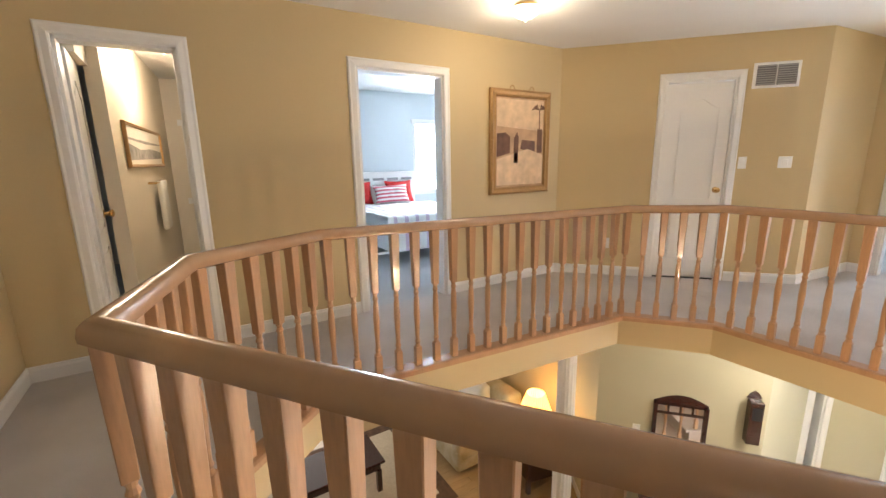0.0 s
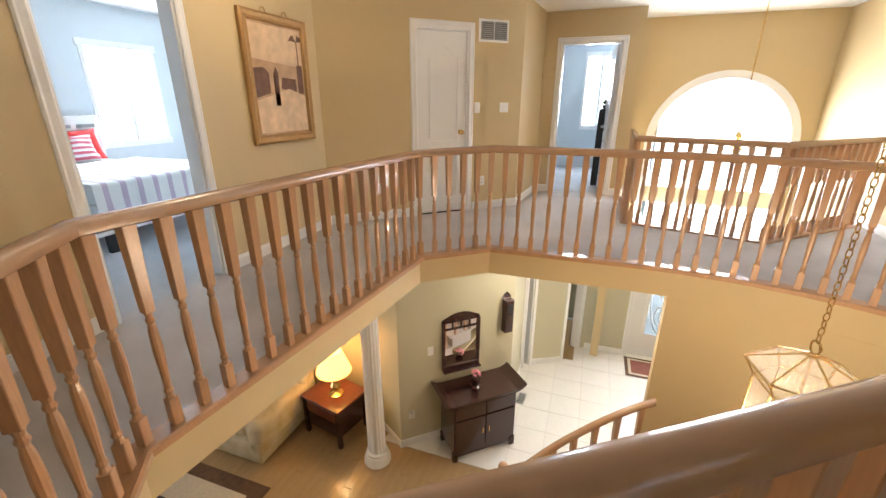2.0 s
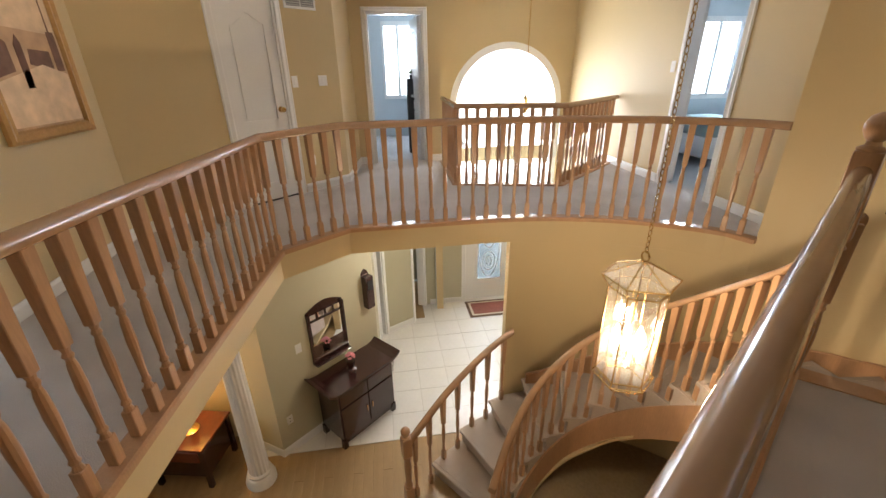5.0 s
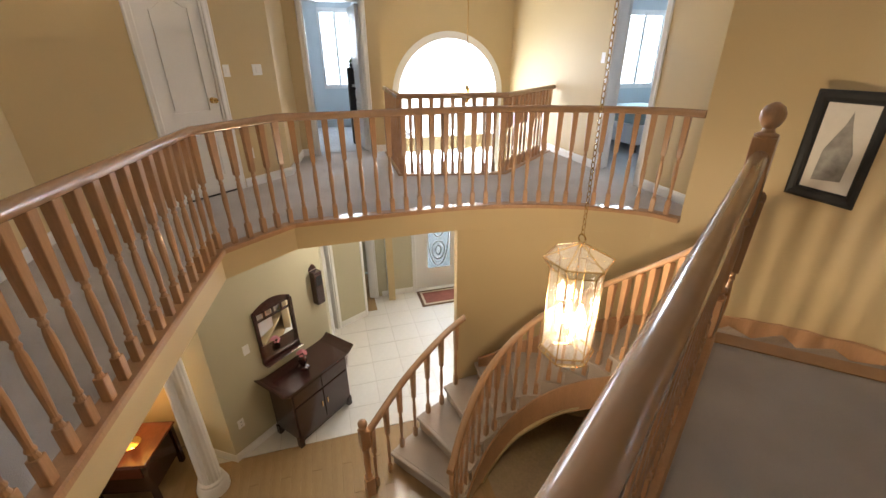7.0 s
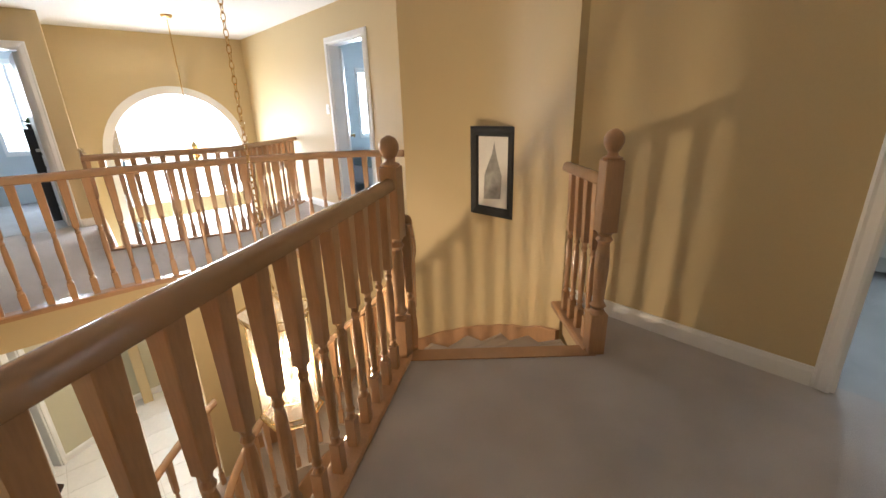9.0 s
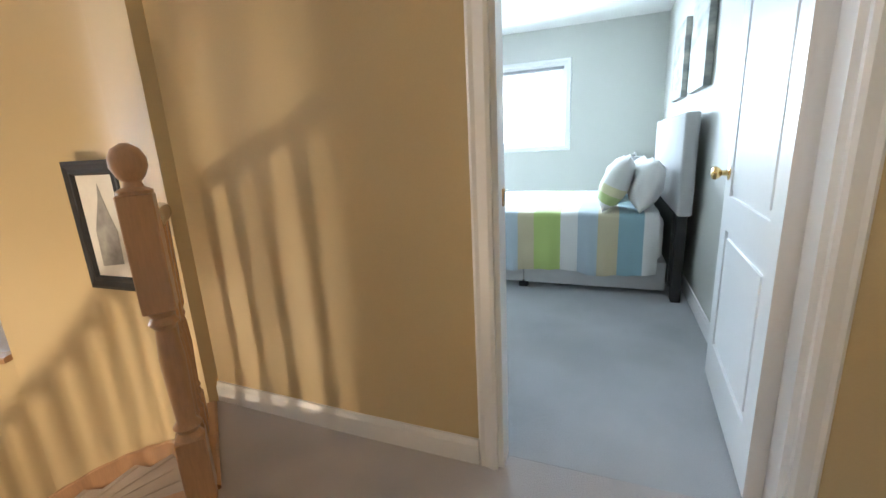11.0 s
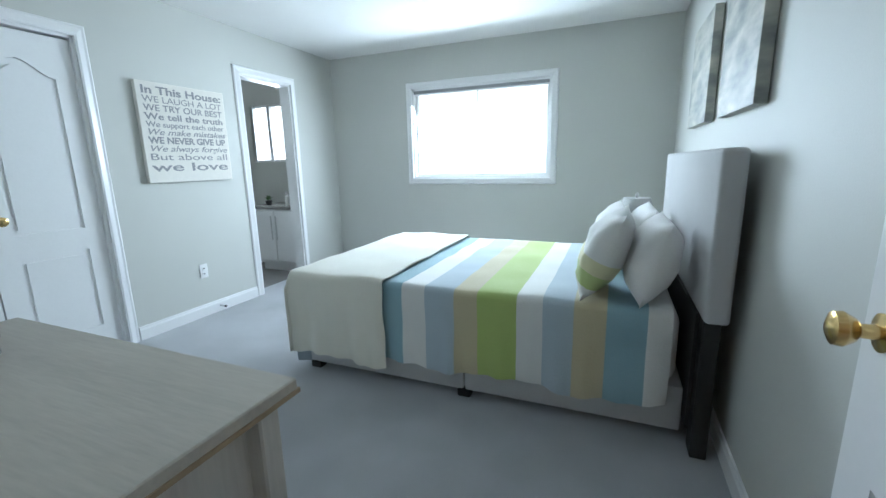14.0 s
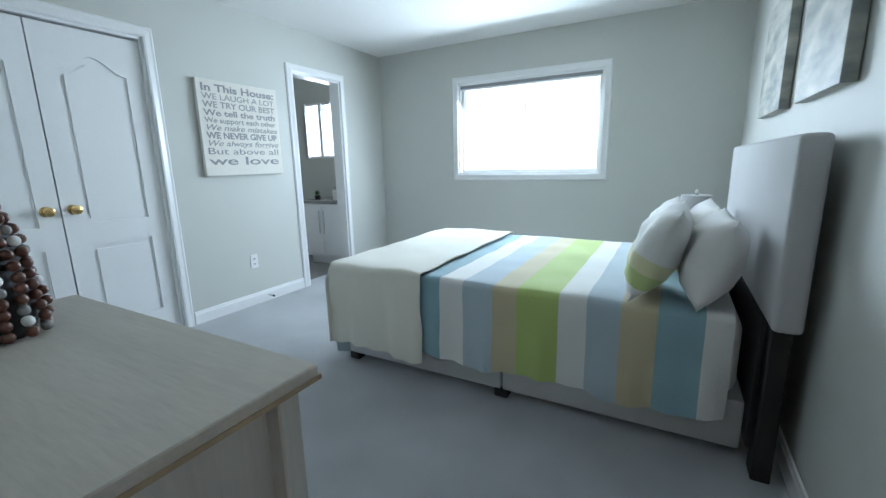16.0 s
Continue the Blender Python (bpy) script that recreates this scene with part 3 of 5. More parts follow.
tagged(part("ground", box(-60, 60, -60, 60, -3.4, -3.2), "dusty"), "plain ground round the house", "ground", kind="structure")

# baseboards
baseboard([(-0.98, 2.62), (-0.98, 3.58), (-0.635, 3.58)])
baseboard([(0.115, 3.58), (1.165, 3.58)])
baseboard([(2.125, 3.58), (3.54, 3.58), (4.19, 2.865)])
baseboard([(4.70, 2.30), (5.13, 1.83), (6.2, 1.72), (6.2, 1.55)])
baseboard([(6.2, 0.65), (6.2, 0.48)])
baseboard([(5.6, -1.95), (4.35, -1.95)])
baseboard([(3.45, -1.95), (2.7, -1.95)])
baseboard([(0.84, -1.65), (0.0, -1.635), (-0.505, -1.635)])
baseboard([(-1.46, -1.635), (-1.7, -1.635), (-1.7, 2.6), (-0.98, 2.6)])
baseboard([(XL, -3.455), (XL, -4.54)])
baseboard([(XL, -5.32), (XL, YF), (XR, YF), (XR, YD)])
baseboard([(3.72, 3.3), CW[0], CW[1], (5.45, 1.64)], LOW)
baseboard([(6.4, 0.7), (6.4, 0.11)], LOW)
baseboard([(5.6, 1.5), (5.85, 1.05)], LOW)


# ---- railings and stair ----
RAIL_Z = 0.955
RP = [(-0.032, 0.0), (-0.034, 0.014), (-0.030, 0.034), (-0.018, 0.048), (0, 0.053), (0.018, 0.048), (0.030, 0.034), (0.034, 0.014), (0.032, 0.0), (0.02, -0.008), (-0.02, -0.008)]
SHOE = [(-0.055, -0.018), (-0.055, 0.012), (-0.045, 0.02), (0.045, 0.02), (0.055, 0.012), (0.055, -0.018)]


def baluster_mesh(h):
    """A square-topped, turned baluster of height h standing on z = 0."""
    b = bmesh.new()
    a = 0.021
    box(-a, a, -a, a, 0, 0.13, 0.003, bm=b)
    top = 0.60 * h
    lathe([(0.019, 0.13), (0.013, 0.15), (0.019, 0.165), (0.013, 0.18), (0.015, 0.24), (0.020, 0.36), (0.017, 0.45), (0.012, top - 0.05), (0.018, top - 0.035), (0.012, top - 0.02), (0.017, top)], 10, b)
    a = 0.0255
    t = box(-a, a, -a, a, top, h, 0.003)
    for v in t.verts:
        if v.co.z < top + 0.02:
            v.co.x *= 0.75
            v.co.y *= 0.75
    join(b, t)
    return mesh_of(b, "baluster")


BAL = baluster_mesh(RAIL_Z - 0.053 - 0.02)
BAL.materials.append(M["oak"])


def baluster(parent, x, y, z, turn, mesh=None):
    o = new("baluster", mesh or BAL)
    o.parent = parent
    o.matrix_local = Matrix.Translation((x, y, z)) @ Matrix.Rotation(turn, 4, "Z")
    return o


def newel(parent, x, y, z=0.0, h=1.17, turn=0.7):
    b = bmesh.new()
    a = 0.044
    box(-a, a, -a, a, 0, 0.24, 0.004, bm=b)
    k = h / 1.17
    lathe([(0.042, 0.24), (0.030, 0.26), (0.042, 0.28), (0.028, 0.30), (0.033, 0.42), (0.036, 0.52), (0.028, 0.62), (0.042, 0.64), (0.030, 0.66), (0.042, 0.68)], 18, b)
    box(-a, a, -a, a, 0.68, 1.03 * k, 0.004, bm=b)
    lathe([(0.044, 1.03 * k), (0.046, 1.04 * k), (0.026, 1.05 * k), (0.022, 1.065 * k), (0.034, 1.078 * k), (0.046, 1.105 * k), (0.046, 1.13 * k), (0.034, 1.155 * k), (0.01, 1.17 * k)], 18, b)
    bmesh.ops.transform(b, matrix=Matrix.Translation((x, y, z)) @ Matrix.Rotation(turn, 4, "Z"), verts=b.verts)
    return part("newel_post", b, "oak", parent, "turned oak newel post with a ball finial", True)


def level_railing(name, label, pts, gap=0.13, tops=None, skip_ends=True):
    r = thing(name, label, "railing")
    tops = tops or [RAIL_Z] * len(pts)
    part("handrail", sweep([(x, y, t - 0.053) for (x, y), t in zip(pts, tops)], RP), "oak_rail", r, "rounded oak handrail", True)
    part("shoe_rail", sweep([(x, y, 0.0) for x, y in pts], SHOE), "oak", r, "oak nosing under the balusters")
    v = [Vector((x, y, 0)) for x, y in pts]
    n = max(1, round(sum((b - a).length for a, b in zip(v, v[1:])) / gap))
    q = resample([Vector((p.x, p.y, t)) for p, t in zip(v, tops)], n)
    for i, p in enumerate(q):
        if skip_ends and i in (0, n):
            continue
        d = q[min(i + 1, n)] - q[max(i - 1, 0)]
        baluster(r, p.x, p.y, 0.018, math.atan2(d.y, d.x)).scale.z = (p.z - 0.073) / (RAIL_Z - 0.073)
    return r


main = level_railing("gallery_railing", "oak gallery railing with turned balusters round the stairwell", [N1, *P, *ARC], tops=[0.98, 0.98, 0.98, 0.945, 0.925, 0.94] + [0.94] * len(ARC))
newel(main, N1[0], N1[1], turn=-1.02)
short = level_railing("landing_railing", "short oak railing beside the stair head", [N2, (0.80, -1.57)], 0.11)
newel(short, N2[0], N2[1], turn=-0.7)
level_railing("foyer_railing", "oak railing in front of the arched window", FAR, 0.125)
tagged(part("stair_nosing", sweep([(N2[0], N2[1], 0), (N1[0], N1[1], 0)], [(-0.05, -0.03), (-0.05, 0.006), (0.05, 0.006), (0.05, -0.03)]), "oak"), "oak nosing at the head of the stair", "nosing", kind="structure")

OUT = [N2, (0.86, -1.55), (1.6, -1.80), (2.35, -1.60), (2.95, -1.08), (3.27, -0.4), (3.30, 0.2), (3.02, 0.85), (2.62, 1.40)]
INN = [N1, (1.35, -0.68), (1.70, -0.76), (2.12, -0.70), (2.40, -0.47), (2.50, -0.15), (2.42, 0.19), (2.22, 0.45), (1.98, 0.65)]
NR = 14
RISE = -LOW / NR
so, si = smooth_path([(*p, 0) for p in OUT], NR * 4), smooth_path([(*p, 0) for p in INN], NR * 4)
stair = thing("staircase", "carpeted curving staircase with oak stringers", "staircase", kind="structure")
for k in range(NR - 1):
    z = -RISE * (k + 1)
    a, b = k * 4, (k + 1) * 4
    back = max(0, a)
    lp = [(so[i].x, so[i].y) for i in range(back, b + 1)] + [(si[i].x, si[i].y) for i in range(b, back - 1, -1)]
    d = ((so[b] - so[b - 1]) + (si[b] - si[b - 1])).normalized() * 0.025
    bm = prism(lp, [], z - RISE - 0.03, z)
    part("step", bm, ["stair_carpet"] * 3, stair)
    nose = [(so[b].x + d.x, so[b].y + d.y, z - 0.02), (si[b].x + d.x, si[b].y + d.y, z - 0.02)]
    part("nosing", sweep(nose, [(-0.022, -0.018), (-0.022, 0.021), (0.012, 0.021), (0.02, 0.012), (0.02, -0.012)]), "stair_carpet", stair, smooth=True)


def slope(pts, off):
    n = len(pts) - 1
    return [(p.x, p.y, -RISE * (i / 4) + off) for i, p in enumerate(pts)]


part("inner_stringer", sweep(slope(si, -0.02), [(-0.02, -0.54), (-0.02, -0.17), (0.02, -0.17), (0.02, -0.54)]), "oak", stair, "curved oak stringer", True)
skirt = []
for p in resample([(x, y, 0) for x, y in WALLARC[::-1] + [bow(-63 + a) for a in (5, 10, 15, 20, 25, 30, 35, 40, 45, 50)]], 48):
    k = min(range(len(so)), key=lambda i: (so[i].xy - p.xy).length)
    skirt.append((p.x, p.y, k))
run = [sum(q[2] for q in skirt[max(0, i - 2):i + 3]) / len(skirt[max(0, i - 2):i + 3]) for i in range(len(skirt))]
part("wall_skirt", sweep([(x, y, -RISE * u / 4) for (x, y, k), u in zip(skirt, run)], [(0.0, -0.25), (-0.035, -0.25), (-0.035, 0.09), (-0.02, 0.10), (0.0, 0.09)]), "oak", stair, "oak skirting along the curved wall", True)
part("soffit", sweep([((a.x + b.x) / 2, (a.y + b.y) / 2, -RISE * i / 4 - 0.46) for i, (a, b) in enumerate(zip(so, si))][:47], [(-0.45, -0.03), (-0.45, 0.0), (0.45, 0.0), (0.45, -0.03)]), "gold", stair, "plastered underside")


def stair_railing(name, label, pts, i0, i1):
    r = thing(name, label, "railing")
    n = range(i0, i1 + 1)
    hr = [(pts[i].x, pts[i].y, -RISE * (i / 4) - 0.06 + 0.84) for i in n]
    part("handrail", sweep(hr, RP), "oak_rail", r, "curving oak handrail", True)
    for i in n:
        if i % 2 == 1 and i < i1:
            d = pts[i + 1] - pts[i - 1]
            tread = -RISE * (i // 4 + 1)
            h = -RISE * (i / 4) + 0.78 - tread
            key = round(h, 2)
            if key not in BMESH:
                me = baluster_mesh(key)
                me.materials.append(M["oak"])
                BMESH[key] = me
            baluster(r, pts[i].x, pts[i].y, tread, math.atan2(d.y, d.x), BMESH[key])
    return r


BMESH = {}
inset_i = [p.lerp(q, 0.05) for p, q in zip(si, so)]
inset_o = [q.lerp(p, 0.05) for p, q in zip(si, so)]
stair_railing("stair_railing", "curving oak stair railing on the open side", inset_i, 1, 56)
low_rail = stair_railing("stair_railing", "oak stair railing from the newel to the curved wall", inset_o, 42, 56)
newel(low_rail, inset_o[56].x, inset_o[56].y, LOW, 1.02, 0.3)


# ---- doors ----
def at(x, y, z=0.0, turn=0.0):
    return Matrix.Translation((x, y, z)) @ Matrix.Rotation(radians(turn), 4, "Z")


dgm, _ = frame_of(*DG)
panel_door("door_closet", 0.58, 2.0, dgm @ at(1.05, 0.03), "closed white panelled closet door with brass knob", 0.52, sides=(-1,))
panel_door("door_bedroom", 0.80, 2.0, at(-1.3635, -1.722, 0, -93), "open white panelled bedroom door with brass knob", 0.745)
panel_door("door_bath", 0.56, 2.0, at(-0.535, 3.71, 0, 93), "open white bathroom door with brass knob", 0.50)
panel_door("door_right", 0.72, 2.0, at(4.27, -2.11, 0, -32), "open white door of the guest room", 0.66)
panel_door("door_side", 0.72, 2.0, at(6.33, 0.74, 0, 4), "open white door of the side bedroom", 0.66)
panel_door("door_wardrobe", 0.565, 2.0, at(XL + 0.03, -2.23, 0, -90), "white arched panel wardrobe door with brass knob", 0.50, sides=(-1,), category="wardrobe door")
panel_door("door_wardrobe", 0.565, 2.0, at(XL + 0.03, -2.803, 0, -90), "white arched panel wardrobe door with brass knob", 0.055, sides=(-1,), category="wardrobe door")

# strike plate
sp = thing("strike_plate", "brass strike plate let into the white door jamb", "strike plate")
part("plate", box(-0.5965, -0.5925, -1.706, -1.679, 0.925, 0.98, 0.001), "gilt", sp)
part("latch_hole", box(-0.5975, -0.5966, -1.699, -1.687, 0.94, 0.965), "black", sp)


# ---- gallery things ----
def framed(name, label, category, m, w, h, rim, depth, frame_mat, inner, group=""):
    """A picture hanging on a wall: x across, z up, y out of the wall towards -y."""
    t = thing(name, label, category, m, group)
    up = Matrix(((1, 0, 0, 0), (0, 0, -1, 0), (0, 1, 0, 0), (0, 0, 0, 1)))
    prof = [(0, 0), (0, 0.7 * depth), (0.25 * rim, depth), (0.6 * rim, 0.75 * depth), (0.85 * rim, 0.85 * depth), (rim, 0.4 * depth), (rim, 0)]
    bm = bmesh.new()
    cs = [(-w / 2, -h / 2, 1, 1), (w / 2, -h / 2, -1, 1), (w / 2, h / 2, -1, -1), (-w / 2, h / 2, 1, -1)]
    rings = [[bm.verts.new((x + sx * u, -v, z + sz * u)) for u, v in prof] for x, z, sx, sz in cs]
    for i in range(4):
        p, q = rings[i], rings[(i + 1) % 4]
        for k in range(len(prof) - 1):
            bm.faces.new((p[k], p[k + 1], q[k + 1], q[k]))
    part("frame", bm, frame_mat, t)
    part("sheet", box(-w / 2 + rim * 0.9, w / 2 - rim * 0.9, -0.3 * depth, -0.002, -h / 2 + rim * 0.9, h / 2 - rim * 0.9), inner, t)
    return t


def blob(pts, y0, y1):
    up = Matrix(((1, 0, 0, 0), (0, 0, -1, 0), (0, 1, 0, 0), (0, 0, 0, 1)))
    return prism(pts, [], -y1, -y0, up)


pic = framed("framed_print", "gilt framed sepia print of a shore with a palm", "picture", at(2.965, 3.575, 1.455), 0.80, 1.02, 0.075, 0.04, "gilt", "sepia")
for nm, pts, mt in (("lower_ground", [(-0.31, -0.42), (0.31, -0.42), (0.31, -0.12), (0.1, -0.06), (-0.31, -0.16)], "sepia_light"),
                    ("dark_bank", [(-0.31, -0.14), (-0.14, -0.1), (-0.14, 0.06), (-0.2, 0.1), (-0.31, 0.09)], "sepia_dark"),
                    ("standing_post", [(-0.09, -0.2), (-0.03, -0.2), (-0.025, 0.06), (-0.05, 0.11), (-0.085, 0.05)], "sepia_dark"),
                    ("water_band", [(0.0, -0.06), (0.2, -0.1), (0.2, 0.02), (0.02, 0.03)], "sepia_dark"),
                    ("sky_band", [(-0.31, 0.16), (0.31, 0.12), (0.31, 0.42), (-0.31, 0.42)], "sepia_light"),
                    ("palm_trunk", [(0.23, -0.1), (0.3, -0.1), (0.3, 0.14), (0.265, 0.14), (0.262, 0.33), (0.25, 0.33), (0.25, 0.14), (0.23, 0.14)], "sepia_dark")):
    part(nm, blob(pts, -0.0125 if "band" in nm else -0.0132, -0.0145 if "band" in nm else -0.0150), [mt] * 3, pic)
for k in range(7):
    a = radians(20 + k * 24)
    c, s_ = math.cos(a), math.sin(a)
    part("palm_frond", blob([(0.255, 0.33), (0.255 + 0.07 * c - 0.008 * s_, 0.335 + 0.05 * s_ + 0.012), (0.255 + 0.12 * c, 0.33 + 0.05 * s_ - 0.02 * abs(c)), (0.255 + 0.07 * c, 0.325 + 0.04 * s_)], -0.0132, -0.0150), ["sepia_dark"] * 3, pic)
for x in (-0.12, 0.14):
    bm = sweep([(x + 0.03 * math.cos(radians(a)), -0.012 + 0.0001 * a / 180, 0.51 + 0.04 * math.sin(radians(a))) for a in range(0, 181, 20)], [(-0.003, -0.003), (0.003, -0.003), (0.003, 0.003), (-0.003, 0.003)])
    part("hanging_loop", bm, "gilt", pic)
cx, cy = bow(-97)
sk = framed("framed_sketch", "dark framed ink sketch of a tower on white paper", "picture", at(cx + 0.03, cy + 0.034, 0.79, 182), 0.44, 0.70, 0.075, 0.03, "black", "paper")
part("sketch", blob([(-0.09, -0.22), (0.08, -0.2), (0.09, -0.02), (0.06, 0.06), (0.03, 0.16), (0.015, 0.23), (-0.005, 0.15), (-0.05, 0.05), (-0.08, -0.02)], -0.0102, -0.0115), ["ink"] * 3, sk)

def bmesh_transformed(b, m):
    bmesh.ops.transform(b, matrix=m, verts=b.verts)
    return b


vent = thing("wall_vent", "white louvred return-air grille on the wall", "vent", dgm @ at(1.955, 0, 2.03), kind="")
part("frame", box(-0.19, 0.19, -0.012, -0.001, -0.115, 0.115, 0.003), "white", vent)
for x in (-0.085, 0.085):
    part("backing", box(x - 0.078, x + 0.078, -0.0145, -0.0125, -0.09, 0.09), "letter", vent)
    for k in range(9):
        b = box(-0.078, 0.078, -0.006, 0.006, -0.001, 0.001)
        bmesh.ops.transform(b, matrix=Matrix.Translation((x, -0.019, -0.08 + k * 0.02)) @ Matrix.Rotation(radians(35), 4, "X"), verts=b.verts)
        part("slat", b, "steel", vent)


def plate(name, m, label, category, kind="switch"):
    t = thing(name, label, category, m)
    part("cover", box(-0.036, 0.036, -0.007, -0.001, -0.058, 0.058, 0.002), "white", t)
    if kind == "switch":
        part("rocker", box(-0.014, 0.014, -0.011, -0.006, -0.03, 0.03, 0.002), "white", t)
    else:
        for z in (-0.022, 0.022):
            part("socket", box(-0.016, 0.016, -0.009, -0.006, z - 0.014, z + 0.014, 0.002), "white", t)
            part("slot", box(-0.007, 0.007, -0.0097, -0.0092, z - 0.004, z + 0.004), "black", t)
    return t


# No real sill: a black strip draws the shaded gap below the door.
tagged(part("threshold", bmesh_transformed(box(1.05, 1.63, 0.0, 0.03, 0.001, 0.014), dgm), "black"), "black strip standing in for the shade under the closet door", "threshold", kind="structure")
plate("light_switch", dgm @ at(1.77, 0, 1.22), "white wall switch beside the closet door", "switch")
plate("thermostat", dgm @ at(2.13, 0, 1.22) @ Matrix.Diagonal((1.6, 1, 0.95, 1)), "small white wall thermostat beside the corner", "thermostat")
plate("light_switch", at(4.43, -1.95, 1.31, 180), "white wall switch beside the guest room door", "switch")
plate("wall_outlet", dgm @ at(1.86, 0, 0.36), "white wall outlet above the baseboard", "outlet", "o")
plate("wall_outlet", dgm @ at(0.55, 0, 0.36), "white wall outlet above the baseboard", "outlet", "o")
plate("wall_outlet", at(XL, -4.02, 0.38, -90), "white wall outlet in the bedroom", "outlet", "o")


def ceiling_lamp(x, y, z, label):
    t = thing("ceiling_light", label, "ceiling light", at(x, y, z))
    part("base", lathe([(0.07, 0), (0.09, -0.012), (0.09, -0.03), (0.06, -0.035)][::-1], 24), "brass", t, "", True)
    part("shade", lathe([(0.012, -0.10), (0.05, -0.095), (0.09, -0.07), (0.115, -0.036), (0.10, -0.034)], 24), "frost", t, "lit frosted glass bowl", True).visible_shadow = False
    part("finial", lathe([(0.004, -0.125), (0.012, -0.115), (0.006, -0.10)], 12), "brass", t)
    return t


ceiling_lamp(2.3, 2.8, CEIL, "lit brass and frosted glass ceiling light")
# Next but one: added fixture to house the lower-hall fill, itself an invention.
ceiling_lamp(3.95, 0.9, SLAB, "added flush ceiling light for the lower hall fill")
ceiling_lamp(3.2, 5.6, CEIL, "lit flush ceiling light in the rear bedroom")
ceiling_lamp(-0.02, 5.1, CEIL, "lit flush ceiling light in the bathroom")


def hexring(r, z, turn=0.0):
    return [(r * math.cos(radians(60 * i) + turn), r * math.sin(radians(60 * i) + turn), z) for i in range(6)]


def rod(p, q, r=0.005, n=6, bm=None):
    b = bm or bmesh.new()
    p, q = Vector(p), Vector(q)
    d = q - p
    m = Matrix.Translation((p + q) / 2) @ d.to_track_quat("Z", "Y").to_matrix().to_4x4()
    bmesh.ops.create_cone(b, cap_ends=True, segments=n, radius1=r, radius2=r, depth=d.length, matrix=m)
    return b


def link(m, bm):
    """One oval chain link."""
    pts = [(0.010 * math.cos(radians(a)), 0.0, 0.02 * math.sin(radians(a))) for a in range(0, 360, 36)]
    for i in range(10):
        rod(m @ Vector(pts[i]), m @ Vector(pts[(i + 1) % 10]), 0.0024, 5, bm)


lan = thing("hanging_lantern", "lit brass and glass hexagonal hanging lantern on a chain", "lantern", at(1.57, 0.03, 0, 8))
rings = [hexring(0.02, 0.36), hexring(0.205, 0.27), hexring(0.16, 0.20), hexring(0.16, -0.37), hexring(0.178, -0.395), hexring(0.135, -0.44)]
bm = bmesh.new()
for r in rings:
    for i in range(6):
        rod(r[i], r[(i + 1) % 6], 0.0045, 6, bm)
for a, b in zip(rings, rings[1:]):
    for i in range(6):
        rod(a[i], b[i], 0.0045, 6, bm)
part("frame", bm, "brass", lan, "polished brass frame", True)
for a, b in zip(rings, rings[1:]):
    for i in range(6):
        bm = bmesh.new()
        vs = [Vector(v) for v in (a[i], a[(i + 1) % 6], b[(i + 1) % 6], b[i])]
        c = sum(vs, Vector()) / 4
        nn = (vs[1] - vs[0]).cross(vs[3] - vs[0]).normalized() * 0.0015
        f = [bm.verts.new(c + (v - c) * 0.97 + nn) for v in vs]
        g = [bm.verts.new(c + (v - c) * 0.97 - nn) for v in vs]
        bm.faces.new(f)
        bm.faces.new(g[::-1])
        for k in range(4):
            bm.faces.new((f[k], f[(k + 1) % 4], g[(k + 1) % 4], g[k]))
        part("pane", bm, "lantern_glass", lan, "clear bevelled glass pane").visible_shadow = False
part("stem", rod((0, 0, 0.36), (0, 0, -0.30), 0.006, 8), "brass", lan)
for i in range(6):
    a = radians(60 * i + 30)
    x, y = 0.075 * math.cos(a), 0.075 * math.sin(a)
    part("candle_arm", sweep([(0, 0, -0.30), (x * 0.6, y * 0.6, -0.32), (x, y, -0.27)], [(-0.004, -0.004), (0.004, -0.004), (0.004, 0.004), (-0.004, 0.004)]), "brass", lan)
    cd = part("candle", lathe([(0.012, -0.27), (0.012, -0.17)], 10, at=(x, y, 0)), "paper", lan)
    part("bulb", lathe([(0.008, -0.17), (0.020, -0.145), (0.018, -0.115), (0.004, -0.07)], 10, at=(x, y, 0)), "bulb", cd, "lit candle bulb", True).visible_shadow = False
part("ring", sweep([(0.028 * math.cos(radians(a)), 0.0001 * a / 360, 0.395 + 0.028 * math.sin(radians(a))) for a in range(0, 361, 24)], [(-0.004, -0.004), (0.004, -0.004), (0.004, 0.004), (-0.004, 0.004)]), "brass", lan)
bm = bmesh.new()
z = 0.435
k = 0
while z < CEIL - 0.03:
    link(Matrix.Translation((0, 0, z)) @ Matrix.Rotation(radians(90 * (k % 2)), 4, "Z"), bm)
    z += 0.032
    k += 1
part("chain", bm, "brass", lan, "brass chain")
part("canopy", lathe([(0.02, CEIL - 0.05), (0.06, CEIL - 0.02), (0.065, CEIL)], 20), "brass", lan, "", True)
fl = thing("foyer_pendant", "small brass pendant light on a thin rod before the window", "pendant light", at(5.7, -0.66))
part("rod", rod((0, 0, 0.95), (0, 0, CEIL - 0.02), 0.006, 8), "brass", fl)
part("canopy", lathe([(0.02, CEIL - 0.05), (0.06, CEIL - 0.02), (0.065, CEIL)], 20), "brass", fl, "", True)
part("hub", lathe([(0.01, 0.72), (0.04, 0.76), (0.025, 0.84), (0.045, 0.9), (0.012, 0.96)], 16), "brass", fl, "", True)
